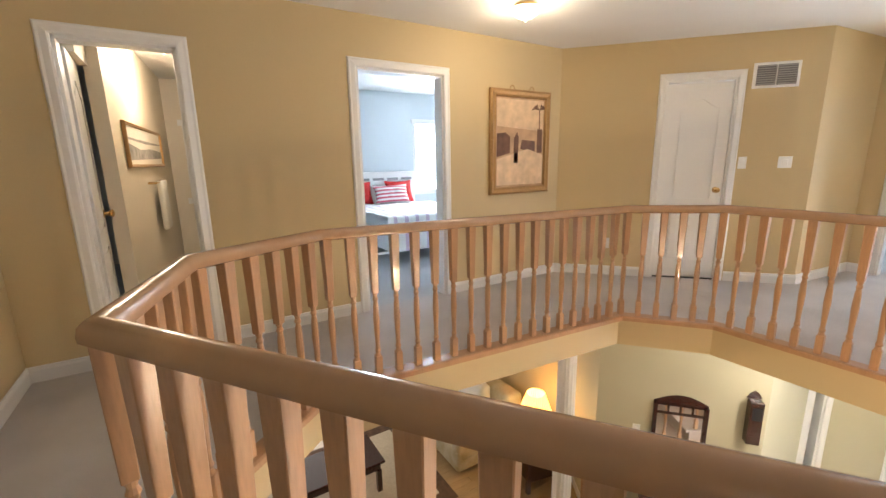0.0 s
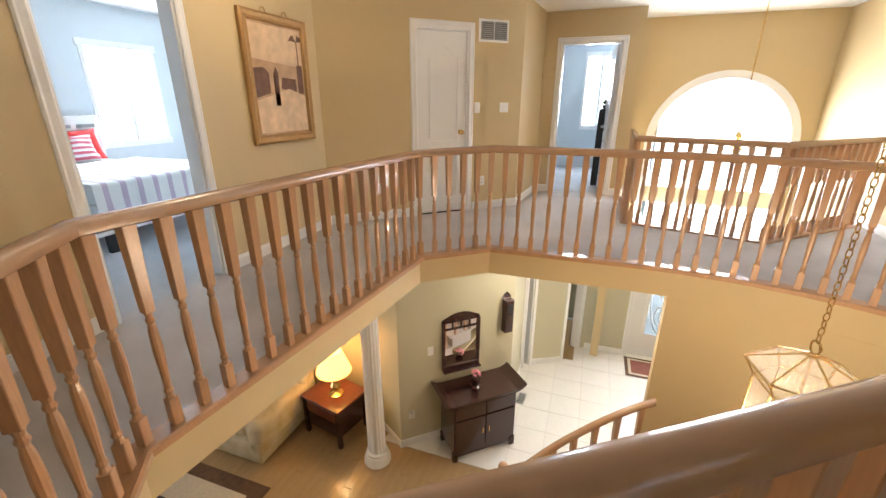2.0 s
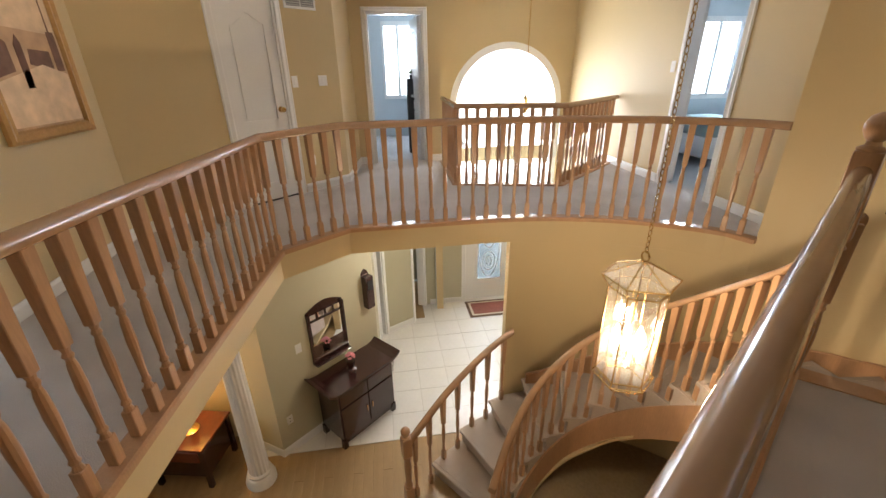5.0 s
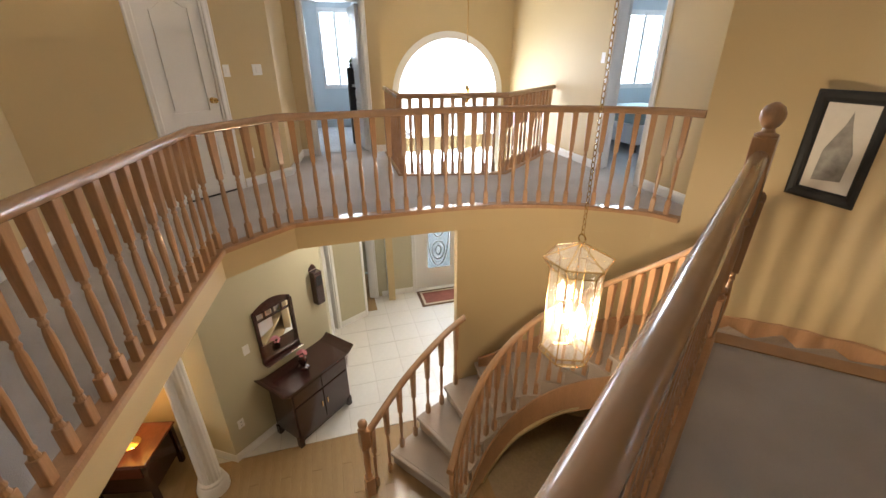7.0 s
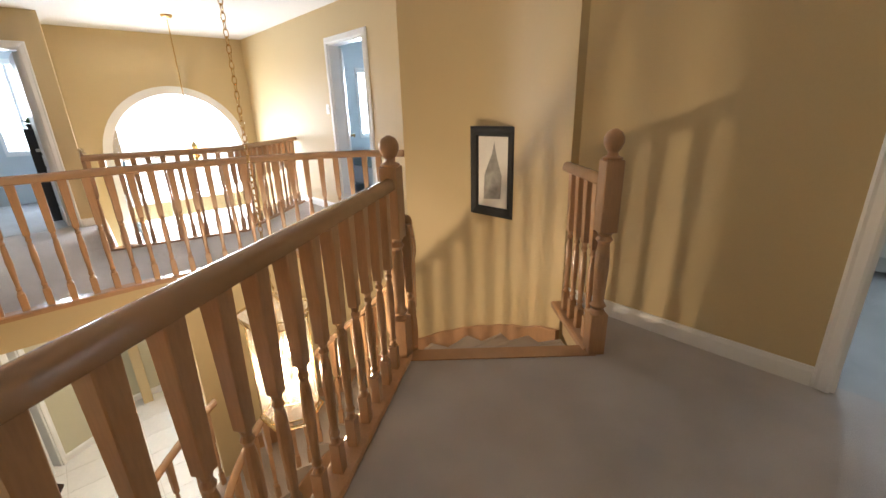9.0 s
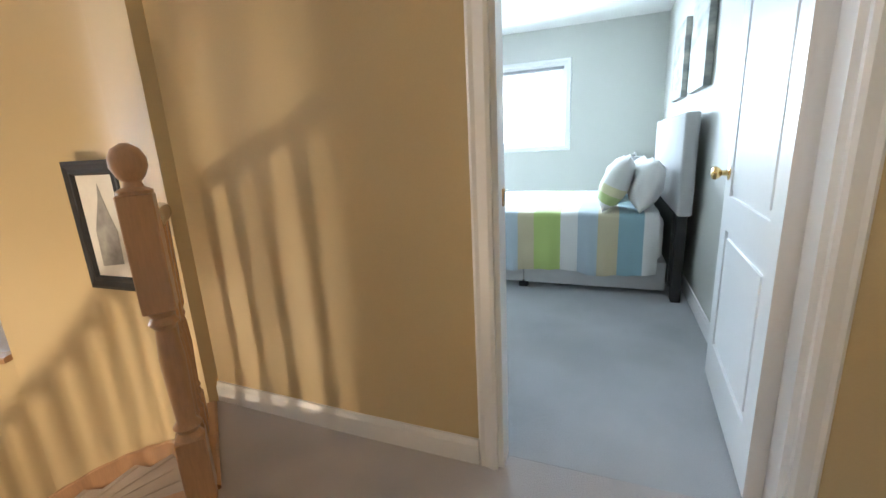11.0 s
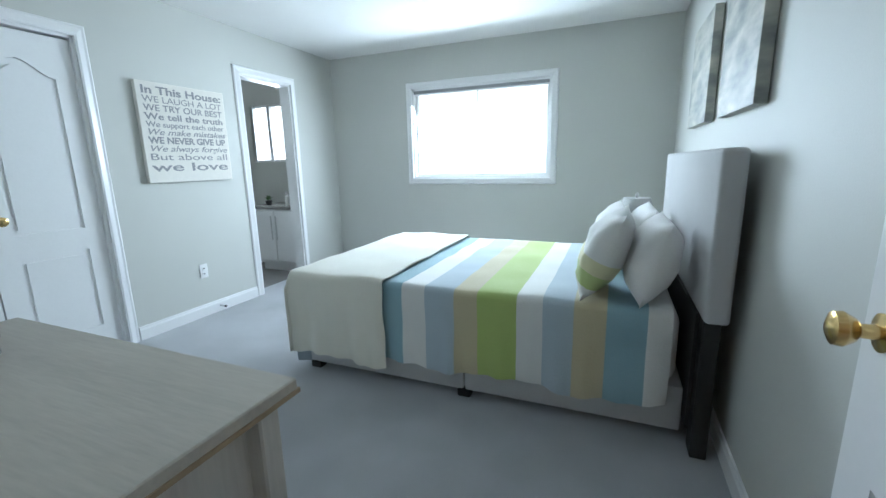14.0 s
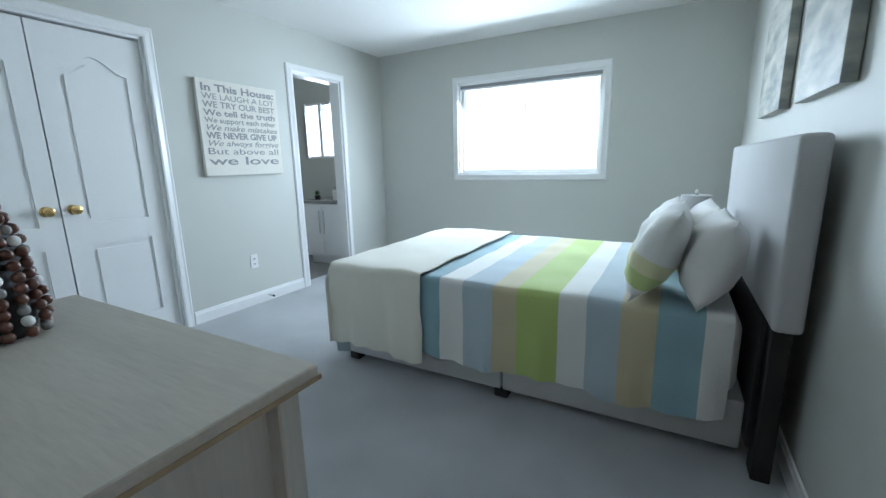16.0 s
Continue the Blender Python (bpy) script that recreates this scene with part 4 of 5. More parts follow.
for i in range(5):
    a = radians(72 * i)
    x, y = 0.17 * math.cos(a), 0.17 * math.sin(a)
    arm = part("arm", sweep([(0.02 * math.cos(a), 0.02 * math.sin(a), 0.8), (x * 0.6, y * 0.6, 0.75), (x, y, 0.80)], [(-0.005, -0.005), (0.005, -0.005), (0.005, 0.005), (-0.005, 0.005)]), "brass", fl)
    part("shade", lathe([(0.015, 0.80), (0.045, 0.83), (0.05, 0.88), (0.035, 0.92)], 14, at=(x, y, 0)), "frost", arm, "lit glass shade", True).visible_shadow = False


# ---- bedroom things ----
def cushion(name, label, category, m, w, h, t, mat, rim="linen"):
    """A plump pillow lying in its own xz plane, with a piped seam."""
    bm = bmesh.new()
    n = 20
    vs = {}
    for s in (-1, 1):
        for i in range(n + 1):
            for j in range(n + 1):
                u, v = 2 * i / n - 1, 2 * j / n - 1
                edge = (1 - abs(u) ** 2.6) * (1 - abs(v) ** 2.6)
                pull = 1 - 0.11 * (abs(u) ** 2) * (1 - v * v) - 0.11 * (abs(v) ** 2) * (1 - u * u)
                y = s * t / 2 * max(0, edge) ** 0.55
                y += (0.020 * noise.noise(Vector((u * 2.5, v * 2.5, s * 3 + w * 9))) + 0.010 * noise.noise(Vector((u * 6, v * 4, s * 5 + w * 7)))) * edge
                key = (i, j, 0 if i in (0, n) or j in (0, n) else s)
                if key not in vs:
                    vs[key] = bm.verts.new((u * w / 2 * pull, y, h / 2 + v * h / 2 * pull))
    for s in (-1, 1):
        for i in range(n):
            for j in range(n):
                q = [vs[(a, b, 0 if a in (0, n) or b in (0, n) else s)] for a, b in ((i, j), (i + 1, j), (i + 1, j + 1), (i, j + 1))]
                bm.faces.new(q if s < 0 else q[::-1])
    t_ = thing(name, label, category, m)
    part("cover", bm, mat, t_, "", 85)
    return t_


def cloth_box(x0, x1, y0, y1, z0, z1, nx, ny, nz, wob, sides, seed=0):
    """A draped cover: a top sheet with hanging sides (from: n y s f), softly rippled and thick."""
    bm = bmesh.new()

    def off(p):
        v = Vector(p) * 5 + Vector((seed, seed, 0))
        return Vector((noise.noise(v), noise.noise(v + Vector((7, 0, 0))), noise.noise(v + Vector((0, 9, 0))))) * wob

    r = 0.03
    prof = []
    if "n" in sides:
        prof += [(y1 + 0.004 * math.sin(k), z0 + (z1 - r - z0) * k / nz) for k in range(nz)]
        prof += [(y1 - r + r * math.cos(radians(a)), z1 - r + r * math.sin(radians(a))) for a in (0, 30, 60)]
    prof += [(y1 - r + (y0 + r - (y1 - r)) * k / ny, z1) for k in range(ny + 1)]
    if "f" in sides:
        prof += [(y0 + r - r * math.sin(radians(a)), z1 - r + r * math.cos(radians(a))) for a in (30, 60, 90)]
        prof += [(y0, z1 - r - (z1 - r - z0) * k / nz) for k in range(1, nz + 1)]
    cols = []
    xs = [x0 + (x1 - x0) * i / nx for i in range(nx + 1)]
    for x in xs:
        col = []
        for y, zz in prof:
            p = Vector((x, y, zz))
            hang = max(0, (z1 - zz) / max(0.01, z1 - z0))
            q = p + off(p) + Vector((0, (0.016 * math.sin(x * 21 + seed) + 0.010 * math.sin(x * 47)) * hang * (1 if y > (y0 + y1) / 2 else -1), 0))
            if hang > 0.95:
                q.z += 0.012 * math.sin(x * 9 + seed)
            col.append(bm.verts.new(q))
        cols.append(col)
    for a, b in zip(cols, cols[1:]):
        for i in range(len(prof) - 1):
            bm.faces.new((a[i], b[i], b[i + 1], a[i + 1]))
    if "e" in sides:
        last = cols[-1]
        rows = [last]
        for k in range(1, nz + 1):
            row = []
            for v in last:
                z = v.co.z + (z0 - v.co.z) * k / nz if v.co.z > z0 + 0.01 else v.co.z
                row.append(bm.verts.new((v.co.x + r * min(1, k / 1.5) + 0.012 * math.sin(v.co.y * 19) * k / nz, v.co.y, z)))
            rows.append(row)
        for a, b in zip(rows, rows[1:]):
            for i in range(len(prof) - 1):
                try:
                    bm.faces.new((a[i], b[i], b[i + 1], a[i + 1]))
                except ValueError:
                    pass
    bmesh.ops.recalc_face_normals(bm, faces=bm.faces)
    bmesh.ops.solidify(bm, geom=bm.faces[:], thickness=0.006)
    return bm


BY0, BY1 = -4.98, -3.50
bed = thing("bed", "upholstered grey bed with tall padded headboard and dark legs", "bed")
for x0, x1 in ((-1.30, -0.305), (-0.298, 0.72)):
    part("base_section", box(x0, x1, BY0 + 0.085, BY1 - 0.062, 0.04, 0.25, 0.012, 2), "fabric", bed, "grey fabric bed base", True)
part("mattress", box(-1.27, 0.66, BY0 + 0.08, BY1 - 0.075, 0.251, 0.57, 0.05, 3), "linen", bed, "", True)
hb = part("headboard", box(-1.40, -1.315, BY0 - 0.10, BY1 + 0.10, 0.60, 1.245, 0.018, 3), "fabric", bed, "light grey padded headboard", True)
for y in (BY0 + 0.05, BY1 - 0.0):
    part("headboard_post", box(-1.385, -1.325, y - 0.05, y + 0.05, 0.0, 0.64, 0.004), "black", bed, "dark headboard post")
for x in (-0.30, 0.66):
    for y in (BY0 + 0.13, BY1 - 0.09):
        part("leg", box(x - 0.035, x + 0.035, y - 0.03, y + 0.03, 0, 0.045, 0.004), "black", bed)
part("headboard_lining", box(-1.32, -1.305, BY0 + 0.03, BY1 + 0.0, 0.1, 0.61), "black", bed)

BL, WH, GY, TA, GR = (0.27, 0.42, 0.48), (0.76, 0.76, 0.74), (0.44, 0.52, 0.58), (0.56, 0.50, 0.33), (0.44, 0.56, 0.18)
M["quilt"] = stripes("striped_quilt", [WH, BL, TA, GY, WH, GR, TA, GY, WH, BL, TA, GY], 0, -1.27, 0.137, edges=[-1.148, -0.984, -0.849, -0.708, -0.588, -0.392, -0.272, -0.11, 0.018, 0.15, 0.42, 0.80])
M["pillow_stripe"] = stripes("striped_pillow", [WH, (0.48, 0.58, 0.24), (0.68, 0.66, 0.42), WH, WH, WH, WH], 2, 0.0, 0.062)
M["mauve_stripe"] = stripes("mauve_white_stripes", [WH, WH, (0.52, 0.42, 0.52)] * 10, 0, 2.0, 0.05)
M["red_stripe"] = stripes("red_white_stripes", [WH, (0.55, 0.1, 0.15)] * 6, 2, 0.0, 0.03)
tagged(part("striped_quilt", cloth_box(-1.235, 0.70, BY0 + 0.045, BY1 - 0.024, 0.155, 0.60, 60, 26, 9, 0.010, "nfe"), "quilt", smooth=True), "quilt in wide blue, white, tan and green stripes on the bed", "quilt")
tagged(part("throw_blanket", cloth_box(0.125, 0.735, BY0 + 0.02, BY1 + 0.012, 0.13, 0.625, 40, 26, 12, 0.010, "nfe", 3), "throw", smooth=True), "ivory fleece throw across the foot of the bed", "blanket")
lean = lambda x, y, yaw, tilt: Matrix.Translation((x, y, 0.606)) @ Matrix.Rotation(radians(yaw), 4, "Z") @ Matrix.Rotation(radians(tilt), 4, "X")
cushion("pillow", "plump white pillow leaning on the headboard", "pillow", lean(-1.10, -3.74, 90, -16), 0.50, 0.37, 0.21, "linen")
cushion("pillow", "plump white pillow leaning on the headboard", "pillow", lean(-1.10, -4.45, 90, -16), 0.60, 0.35, 0.20, "linen")
cushion("pillow", "striped green and white pillow leaning on another pillow", "pillow", lean(-0.87, -3.76, 88, -24), 0.50, 0.42, 0.19, "pillow_stripe")
cushion("pillow", "striped green and white pillow leaning on another pillow", "pillow", lean(-0.88, -4.42, 92, -24), 0.56, 0.38, 0.18, "pillow_stripe")

fin = thing("bedside_lamp", "grey bedside lamp beyond the bed with a small finial", "lamp", at(-1.15, -5.35, -0.12))
part("stand", lathe([(0.08, 0.55), (0.08, 0.57), (0.02, 0.60), (0.05, 0.72), (0.02, 0.82)], 16), "steel", fin, "", True)
part("shade", lathe([(0.15, 0.80), (0.16, 0.80), (0.10, 1.03), (0.09, 1.03)], 20), "fabric", fin, "", True)
part("finial", lathe([(0.01, 1.03), (0.016, 1.05), (0.004, 1.075)], 10), "steel", fin)
ns = thing("nightstand", "small grey nightstand beyond the bed", "nightstand", at(-1.15, -5.35, -0.12))
part("body", box(-0.2, 0.2, -0.2, 0.2, 0.12, 0.55, 0.006), "ash", ns)

dr = thing("dresser", "grey-washed wooden dresser with a worn overhanging top", "dresser")
part("top", box(-0.41, 0.62, -2.275, -1.82, 0.772, 0.80, 0.003), ["ash"], dr, "grey-washed wooden top")
part("top_edge", box(-0.413, 0.623, -2.278, -1.822, 0.768, 0.7775), "edge", dr, "worn brown edge")
part("body", box(-0.345, 0.58, -2.20, -1.84, 0.06, 0.768, 0.003), "ash_v", dr)
for x, y in ((-0.36, -2.225), (-0.36, -1.86), (0.58, -2.225), (0.58, -1.86)):
    part("corner_post", box(x - 0.025, x + 0.03, y - 0.02, y + 0.03, 0, 0.768, 0.004), "ash_v", dr)
for k in range(3):
    z = 0.09 + k * 0.225
    d = part("drawer", box(-0.31, 0.55, -2.222, -2.198, z, z + 0.21, 0.005), "ash_v", dr)
    for x in (-0.12, 0.36):
        part("knob", box(x - 0.012, x + 0.012, -2.24, -2.222, z + 0.09, z + 0.114, 0.004), "steel", d)

bs = thing("beaded_basket", "dark basket strung with brown, white and blue beads", "ornament", at(0.37, -2.03, 0.80))
part("core", lathe([(0.07, 0), (0.084, 0.05), (0.07, 0.2), (0.034, 0.36), (0.03, 0.38)], 16), "black", bs, "", True)
sh = {}
for nm, mt in (("brown", "bead"), ("white", "linen"), ("blue", "granite")):
    b = bmesh.new()
    bmesh.ops.create_icosphere(b, subdivisions=2, radius=0.013)
    me = mesh_of(b, "bead")
    me.materials.append(M[mt])
    me.shade_smooth()
    sh[nm] = me
for k in range(14):
    a = 2 * math.pi * k / 14
    for j in range(14):
        z = 0.015 + j * 0.026
        r = 0.092 + 0.006 * math.sin(k * 5 + j) - (0.055 * max(0, z - 0.12) / 0.25)
        o = new("bead", sh["white" if (j * 3 + k) % 11 == 0 else "blue" if (j + k * 2) % 9 == 0 else "brown"])
        o.parent = bs
        o.location = (r * math.cos(a), r * math.sin(a), z)

# lettered canvas
sg = thing("lettered_canvas", "white canvas with grey household rules lettering", "wall sign", at(XL - 0.002, -4.035, 1.475, -90))
part("canvas", box(-0.355, 0.355, -0.035, -0.002, -0.355, 0.355, 0.004, 2), "paper", sg)
LINES = ["In This House:", "WE LAUGH A LOT", "WE TRY OUR BEST", "We tell the truth", "We support each other", "We make mistakes", "WE NEVER GIVE UP", "We always forgive", "But above all", "we love"]
zz = 0.335
for i, txt in enumerate(LINES):
    hgt = [0.075, 0.062, 0.064, 0.064, 0.055, 0.06, 0.066, 0.06, 0.068, 0.088][i]
    cu = bpy.data.curves.new("text", "FONT")
    cu.body, cu.size, cu.align_x, cu.extrude = txt, hgt, "CENTER", 0.0006
    cu.offset = [0.0018, 0, 0.0008, 0.0012, 0.0005, 0.0005, 0.002, 0.0003, 0, 0.001][i]
    if i in (5, 7):
        cu.shear = 0.3
    tmp = new("text", cu)
    bpy.context.view_layer.update()
    me = bpy.data.meshes.new_from_object(tmp.evaluated_get(bpy.context.evaluated_depsgraph_get()))
    wd = max(v.co.x for v in me.vertices) - min(v.co.x for v in me.vertices)
    bpy.data.objects.remove(tmp)
    o = new("lettering", me)
    me.materials.clear()
    me.materials.append(M["letter"])
    o.parent = sg
    tagged(o, kind="stuff")
    zz -= hgt * 0.93
    o.matrix_local = Matrix.Translation((0, -0.0365, zz + hgt * 0.1)) @ Matrix.Rotation(radians(90), 4, "X") @ Matrix.Diagonal((0.64 / wd, 1, 1, 1))

for y, w, h, z in ((-3.76, 0.56, 0.60, 1.69), (-4.65, 0.58, 0.58, 1.69)):
    cv = thing("canvas_painting", "unframed abstract landscape canvas in grey, blue and sand", "painting", at(XR + 0.002, y, z, 90))
    part("canvas", box(-w / 2, w / 2, -0.045, -0.002, -h / 2, h / 2, 0.003, 2), "abstract", cv)

# bedroom window
w2 = thing("window_2", "white bedroom window with a drawn-up blind and bright daylight", "window", kind="structure")
WX0, WX1, WZ0, WZ1 = XL + 0.12 - 2.64, XL + 0.12 - 1.16, 1.06, 2.0
part("window_frame", prism([(WX0, WZ0), (WX1, WZ0), (WX1, WZ1), (WX0, WZ1)], [[(WX0 + 0.045, WZ0 + 0.045), (WX1 - 0.045, WZ0 + 0.045), (WX1 - 0.045, WZ1 - 0.045), (WX0 + 0.045, WZ1 - 0.045)]], 0.0, 0.05, Matrix(((1, 0, 0, 0), (0, 0, -1, YF - 0.05), (0, 1, 0, 0), (0, 0, 0, 1)))), ["white"] * 3, w2)
part("meeting_stile", box(0.385, 0.40, YF - 0.10, YF - 0.09, WZ0, WZ1), "white", w2)
part("blind_head", box(WX0 + 0.015, WX1 - 0.015, YF - 0.045, YF - 0.012, WZ1 - 0.05, WZ1 - 0.012, 0.003), "letter", w2, "grey blind headrail")
part("blind_slats", box(WX0 + 0.02, WX1 - 0.02, YF - 0.042, YF - 0.015, WZ1 - 0.065, WZ1 - 0.05), "blind", w2)
o = part("pane", box(WX0 + 0.04, WX1 - 0.04, YF - 0.08, YF - 0.076, WZ0 + 0.04, WZ1 - 0.04), "glass", w2)
o.visible_shadow = False
for wn_, q in (("window_3", (3.51, 4.41, 6.93, 6.97, 0.75, 1.95)), ("window_4", (5.24, 5.28, 5.3, 6.2, 0.75, 1.95)), ("window_5", (8.93, 8.97, 0.65, 1.23, 0.8, 2.12)), ("window_6", (6.13, 6.17, -4.135, -3.435, 0.87, 1.93)), ("window_8", (0.06, 0.18, 7.24, 7.28, 0.8, 1.85)), ("window_7", (2.92, 3.48, -6.07, -6.03, 1.28, 2.0))):
    wv = thing(wn_, "white framed window with bright daylight", "window", kind="structure")
    x0, x1, y0, y1, z0, z1 = q
    for a in ((z0 - 0.05, z0 + 0.03), (z1 - 0.03, z1 + 0.05)):
        part("window_frame", box(x0 - 0.05, x1 + 0.05, y0 - 0.05, y1 + 0.02, *a), "white", wv)
    if x1 - x0 > y1 - y0:
        for x in (x0, x1, (x0 + x1) / 2):
            part("mullion", box(x - 0.025, x + 0.025, y0 - 0.04, y1 + 0.03, z0, z1), "white", wv)
    else:
        for y in (y0, y1, (y0 + y1) / 2):
            part("mullion", box(x0 - 0.04, x1 + 0.03, y - 0.025, y + 0.025, z0, z1), "white", wv)
    for k in range(5):
        z = z1 - 0.04 - 0.018 * k
        part("blind_slat", box(x0 + 0.02, x1 - 0.02, y0 + 0.005, y1 - 0.005, z, z + 0.004), "blind", wv)

# ensuite
va = thing("vanity", "white vanity cabinet with grey stone top and bar handles", "cabinet")
part("body", box(2.36, 2.95, -5.9, -5.38, 0.09, 0.74, 0.003), "white", va)
part("plinth", box(2.38, 2.93, -5.9, -5.42, 0, 0.09), "white", va)
part("counter", box(2.33, 2.98, -5.92, -5.35, 0.74, 0.775, 0.004), "granite", va, "grey stone counter")
for x0, x1, hx in ((2.37, 2.65, 2.62), (2.66, 2.94, 2.69)):
    d = part("door", box(x0, x1, -5.382, -5.362, 0.12, 0.72, 0.004), "white", va)
    part("handle", box(hx - 0.006, hx + 0.006, -5.352, -5.34, 0.38, 0.66, 0.002), "steel", d, "brushed bar handle")
pl = thing("potted_plant", "small green plant in a dark pot on the counter", "plant", at(2.84, -5.5, 0.775))
part("pot", lathe([(0.03, 0), (0.04, 0.05), (0.038, 0.05)], 14), "black", pl, "", True)
bm = bmesh.new()
for k in range(60):
    a, e = random.random() * 6.28, 0.3 + random.random() * 1.1
    c = Vector((math.cos(a) * math.cos(e), math.sin(a) * math.cos(e), math.sin(e)))
    t = c * (0.04 + random.random() * 0.035) + Vector((0, 0, 0.05))
    s_ = Vector((-math.sin(a), math.cos(a), 0)) * 0.007
    q = [Vector((0, 0, 0.05)) + c * 0.01, t * 0.6 + Vector((0, 0, 0.02)) + s_, t, t * 0.6 + Vector((0, 0, 0.02)) - s_]
    bm.faces.new([bm.verts.new(v) for v in q])
part("leaves", bm, "green", pl)
so_b = thing("soap_bottle", "clear pump soap bottle on the counter", "bottle", at(2.55, -5.5, 0.775))
part("bottle", lathe([(0.03, 0), (0.03, 0.10), (0.012, 0.12), (0.012, 0.13)], 14), "linen", so_b, "", True)
part("pump", box(-0.006, 0.006, -0.006, 0.03, 0.13, 0.16), "steel", so_b)
ds = thing("door_stop", "small spring door stop on the baseboard", "door stop", at(XL - 0.014, -4.12, 0.05))
part("spring", rod((0, 0, 0), (-0.06, 0, 0), 0.006, 8), "steel", ds)
part("tip", rod((-0.06, 0, 0), (-0.075, 0, 0), 0.009, 8), "black", ds)


# ---- rooms behind the doors ----
b2 = thing("bed", "white panelled bed with striped covers in the rear bedroom", "bed")
part("headboard", box(2.04, 3.44, 6.80, 6.86, 0.1, 1.12, 0.008), "white", b2)
for k in range(5):
    part("headboard_slot", box(2.14 + k * 0.26, 2.34 + k * 0.26, 6.795, 6.80, 0.98, 1.02), "letter", b2)
part("side_board", box(2.07, 3.41, 4.86, 6.8, 0.18, 0.42, 0.01), "white", b2)
for x in (2.11, 3.37):
    for y in (4.92, 6.7):
        part("leg", box(x - 0.03, x + 0.03, y - 0.03, y + 0.03, 0, 0.18), "black", b2)
part("mattress", box(2.09, 3.39, 4.9, 6.78, 0.42, 0.60, 0.05, 3), "linen", b2, "", True)
tagged(part("bedspread", cloth_box(2.03, 3.45, 4.84, 6.3, 0.22, 0.63, 30, 20, 6, 0.012, "fe", 5), "mauve_stripe", smooth=True), "white bedspread with thin mauve stripes on the rear bed", "bedspread")
cushion("pillow", "red pillow on the rear bed", "pillow", Matrix.Translation((2.34, 6.62, 0.61)) @ Matrix.Rotation(radians(-18), 4, "X"), 0.5, 0.38, 0.14, "red")
cushion("pillow", "red pillow on the rear bed", "pillow", Matrix.Translation((3.08, 6.62, 0.61)) @ Matrix.Rotation(radians(-18), 4, "X"), 0.5, 0.38, 0.14, "red")
cushion("pillow", "striped red and white pillow on the rear bed", "pillow", Matrix.Translation((2.85, 6.42, 0.61)) @ Matrix.Rotation(radians(-25), 4, "X"), 0.62, 0.34, 0.14, "red_stripe")
tw = thing("speaker_tower", "tall black tower with a chrome dial in the side bedroom", "loudspeaker", at(7.0, 0.84))
part("cabinet", box(-0.12, 0.12, -0.075, 0.075, 0.0, 1.18, 0.006), "black", tw)
part("dial", box(-0.13, -0.12, -0.02, 0.02, 0.9, 0.94, 0.004), "steel", tw)
pv = thing("potted_plant", "small leafy plant on the black tower", "plant", at(7.0, 0.84, 1.18))
part("pot", lathe([(0.03, 0), (0.04, 0.06)], 12), "black", pv)
bm = bmesh.new()
for k in range(50):
    a, e = random.random() * 6.28, 0.2 + random.random() * 1.2
    c = Vector((math.cos(a) * math.cos(e), math.sin(a) * math.cos(e), math.sin(e))) * (0.05 + 0.05 * random.random())
    s_ = Vector((-math.sin(a), math.cos(a), 0)) * 0.012
    bm.faces.new([bm.verts.new(Vector((0, 0, 0.06)) + v) for v in (c * 0.1, c * 0.6 + s_, c, c * 0.6 - s_)])
part("leaves", bm, "green", pv)
gb = thing("bed", "low guest bed with a teal cover in the guest room", "bed")
part("base", box(4.9, 6.0, -3.9, -3.0, 0.12, 0.4, 0.01), "white", gb)
part("mattress", box(4.9, 6.0, -3.9, -3.0, 0.4, 0.6, 0.05, 3), "dusty", gb, "teal cover", True)
for x in (4.96, 5.94):
    for y in (-3.84, -3.06):
        part("caster_leg", box(x - 0.03, x + 0.03, y - 0.03, y + 0.03, 0, 0.12), "black", gb)
rv = thing("wall_vent", "dark louvred grille in the guest room", "vent", at(4.94, -4.235, 2.08, 180))
part("grille", box(-0.16, 0.16, -0.015, -0.001, -0.09, 0.09), "letter", rv)
# bathroom
sc = thing("shower_curtain", "grey patterned shower curtain gathered beside the tub", "shower curtain")
pts = [(-0.70 + 0.018 * math.sin(k * 1.9), 3.90 + k * 0.011, 0) for k in range(34)]
bm = bmesh.new()
lo = [bm.verts.new((x - 0.05, y, 0.15)) for x, y, z in pts]
hi = [bm.verts.new((x * 0.98, y, 1.92)) for x, y, z in pts]
for i in range(len(pts) - 1):
    bm.faces.new((lo[i], lo[i + 1], hi[i + 1], hi[i]))
bmesh.ops.solidify(bm, geom=bm.faces[:], thickness=0.004)
part("curtain", bm, "curtain", sc, "", True)
part("rod", rod((-0.70, 3.84, 1.95), (-0.70, 4.30, 1.95), 0.012, 10), "steel", sc)
BW0, BW1 = (-0.43, 4.30), (-0.13, 7.19)


def bath_x(y):
    return BW0[0] + (y - BW0[1]) * (BW1[0] - BW0[0]) / (BW1[1] - BW0[1])


wall("wall_shower", BW0, BW1, 0, CEIL, "cream", "cream", th=0.10, label="cream bathroom wall")
tagged(part("wall_shower_head", box(-0.60, -0.50, 3.84, 4.30, 2.0, CEIL), "cream"), "cream bulkhead above the tub", "wall", kind="structure")
bp_ = framed("framed_landscape", "long pale landscape in a thin gilt frame", "picture", at(bath_x(5.5) + 0.002, 5.5, 1.47, 84.1), 1.78, 0.385, 0.03, 0.03, "gilt", "paper")
part("grey_water", blob([(-0.85, -0.13), (0.85, -0.10), (0.85, -0.03), (0.2, -0.01), (-0.3, -0.03), (-0.85, 0.02)], -0.0105, -0.012), ["ink"] * 3, bp_)
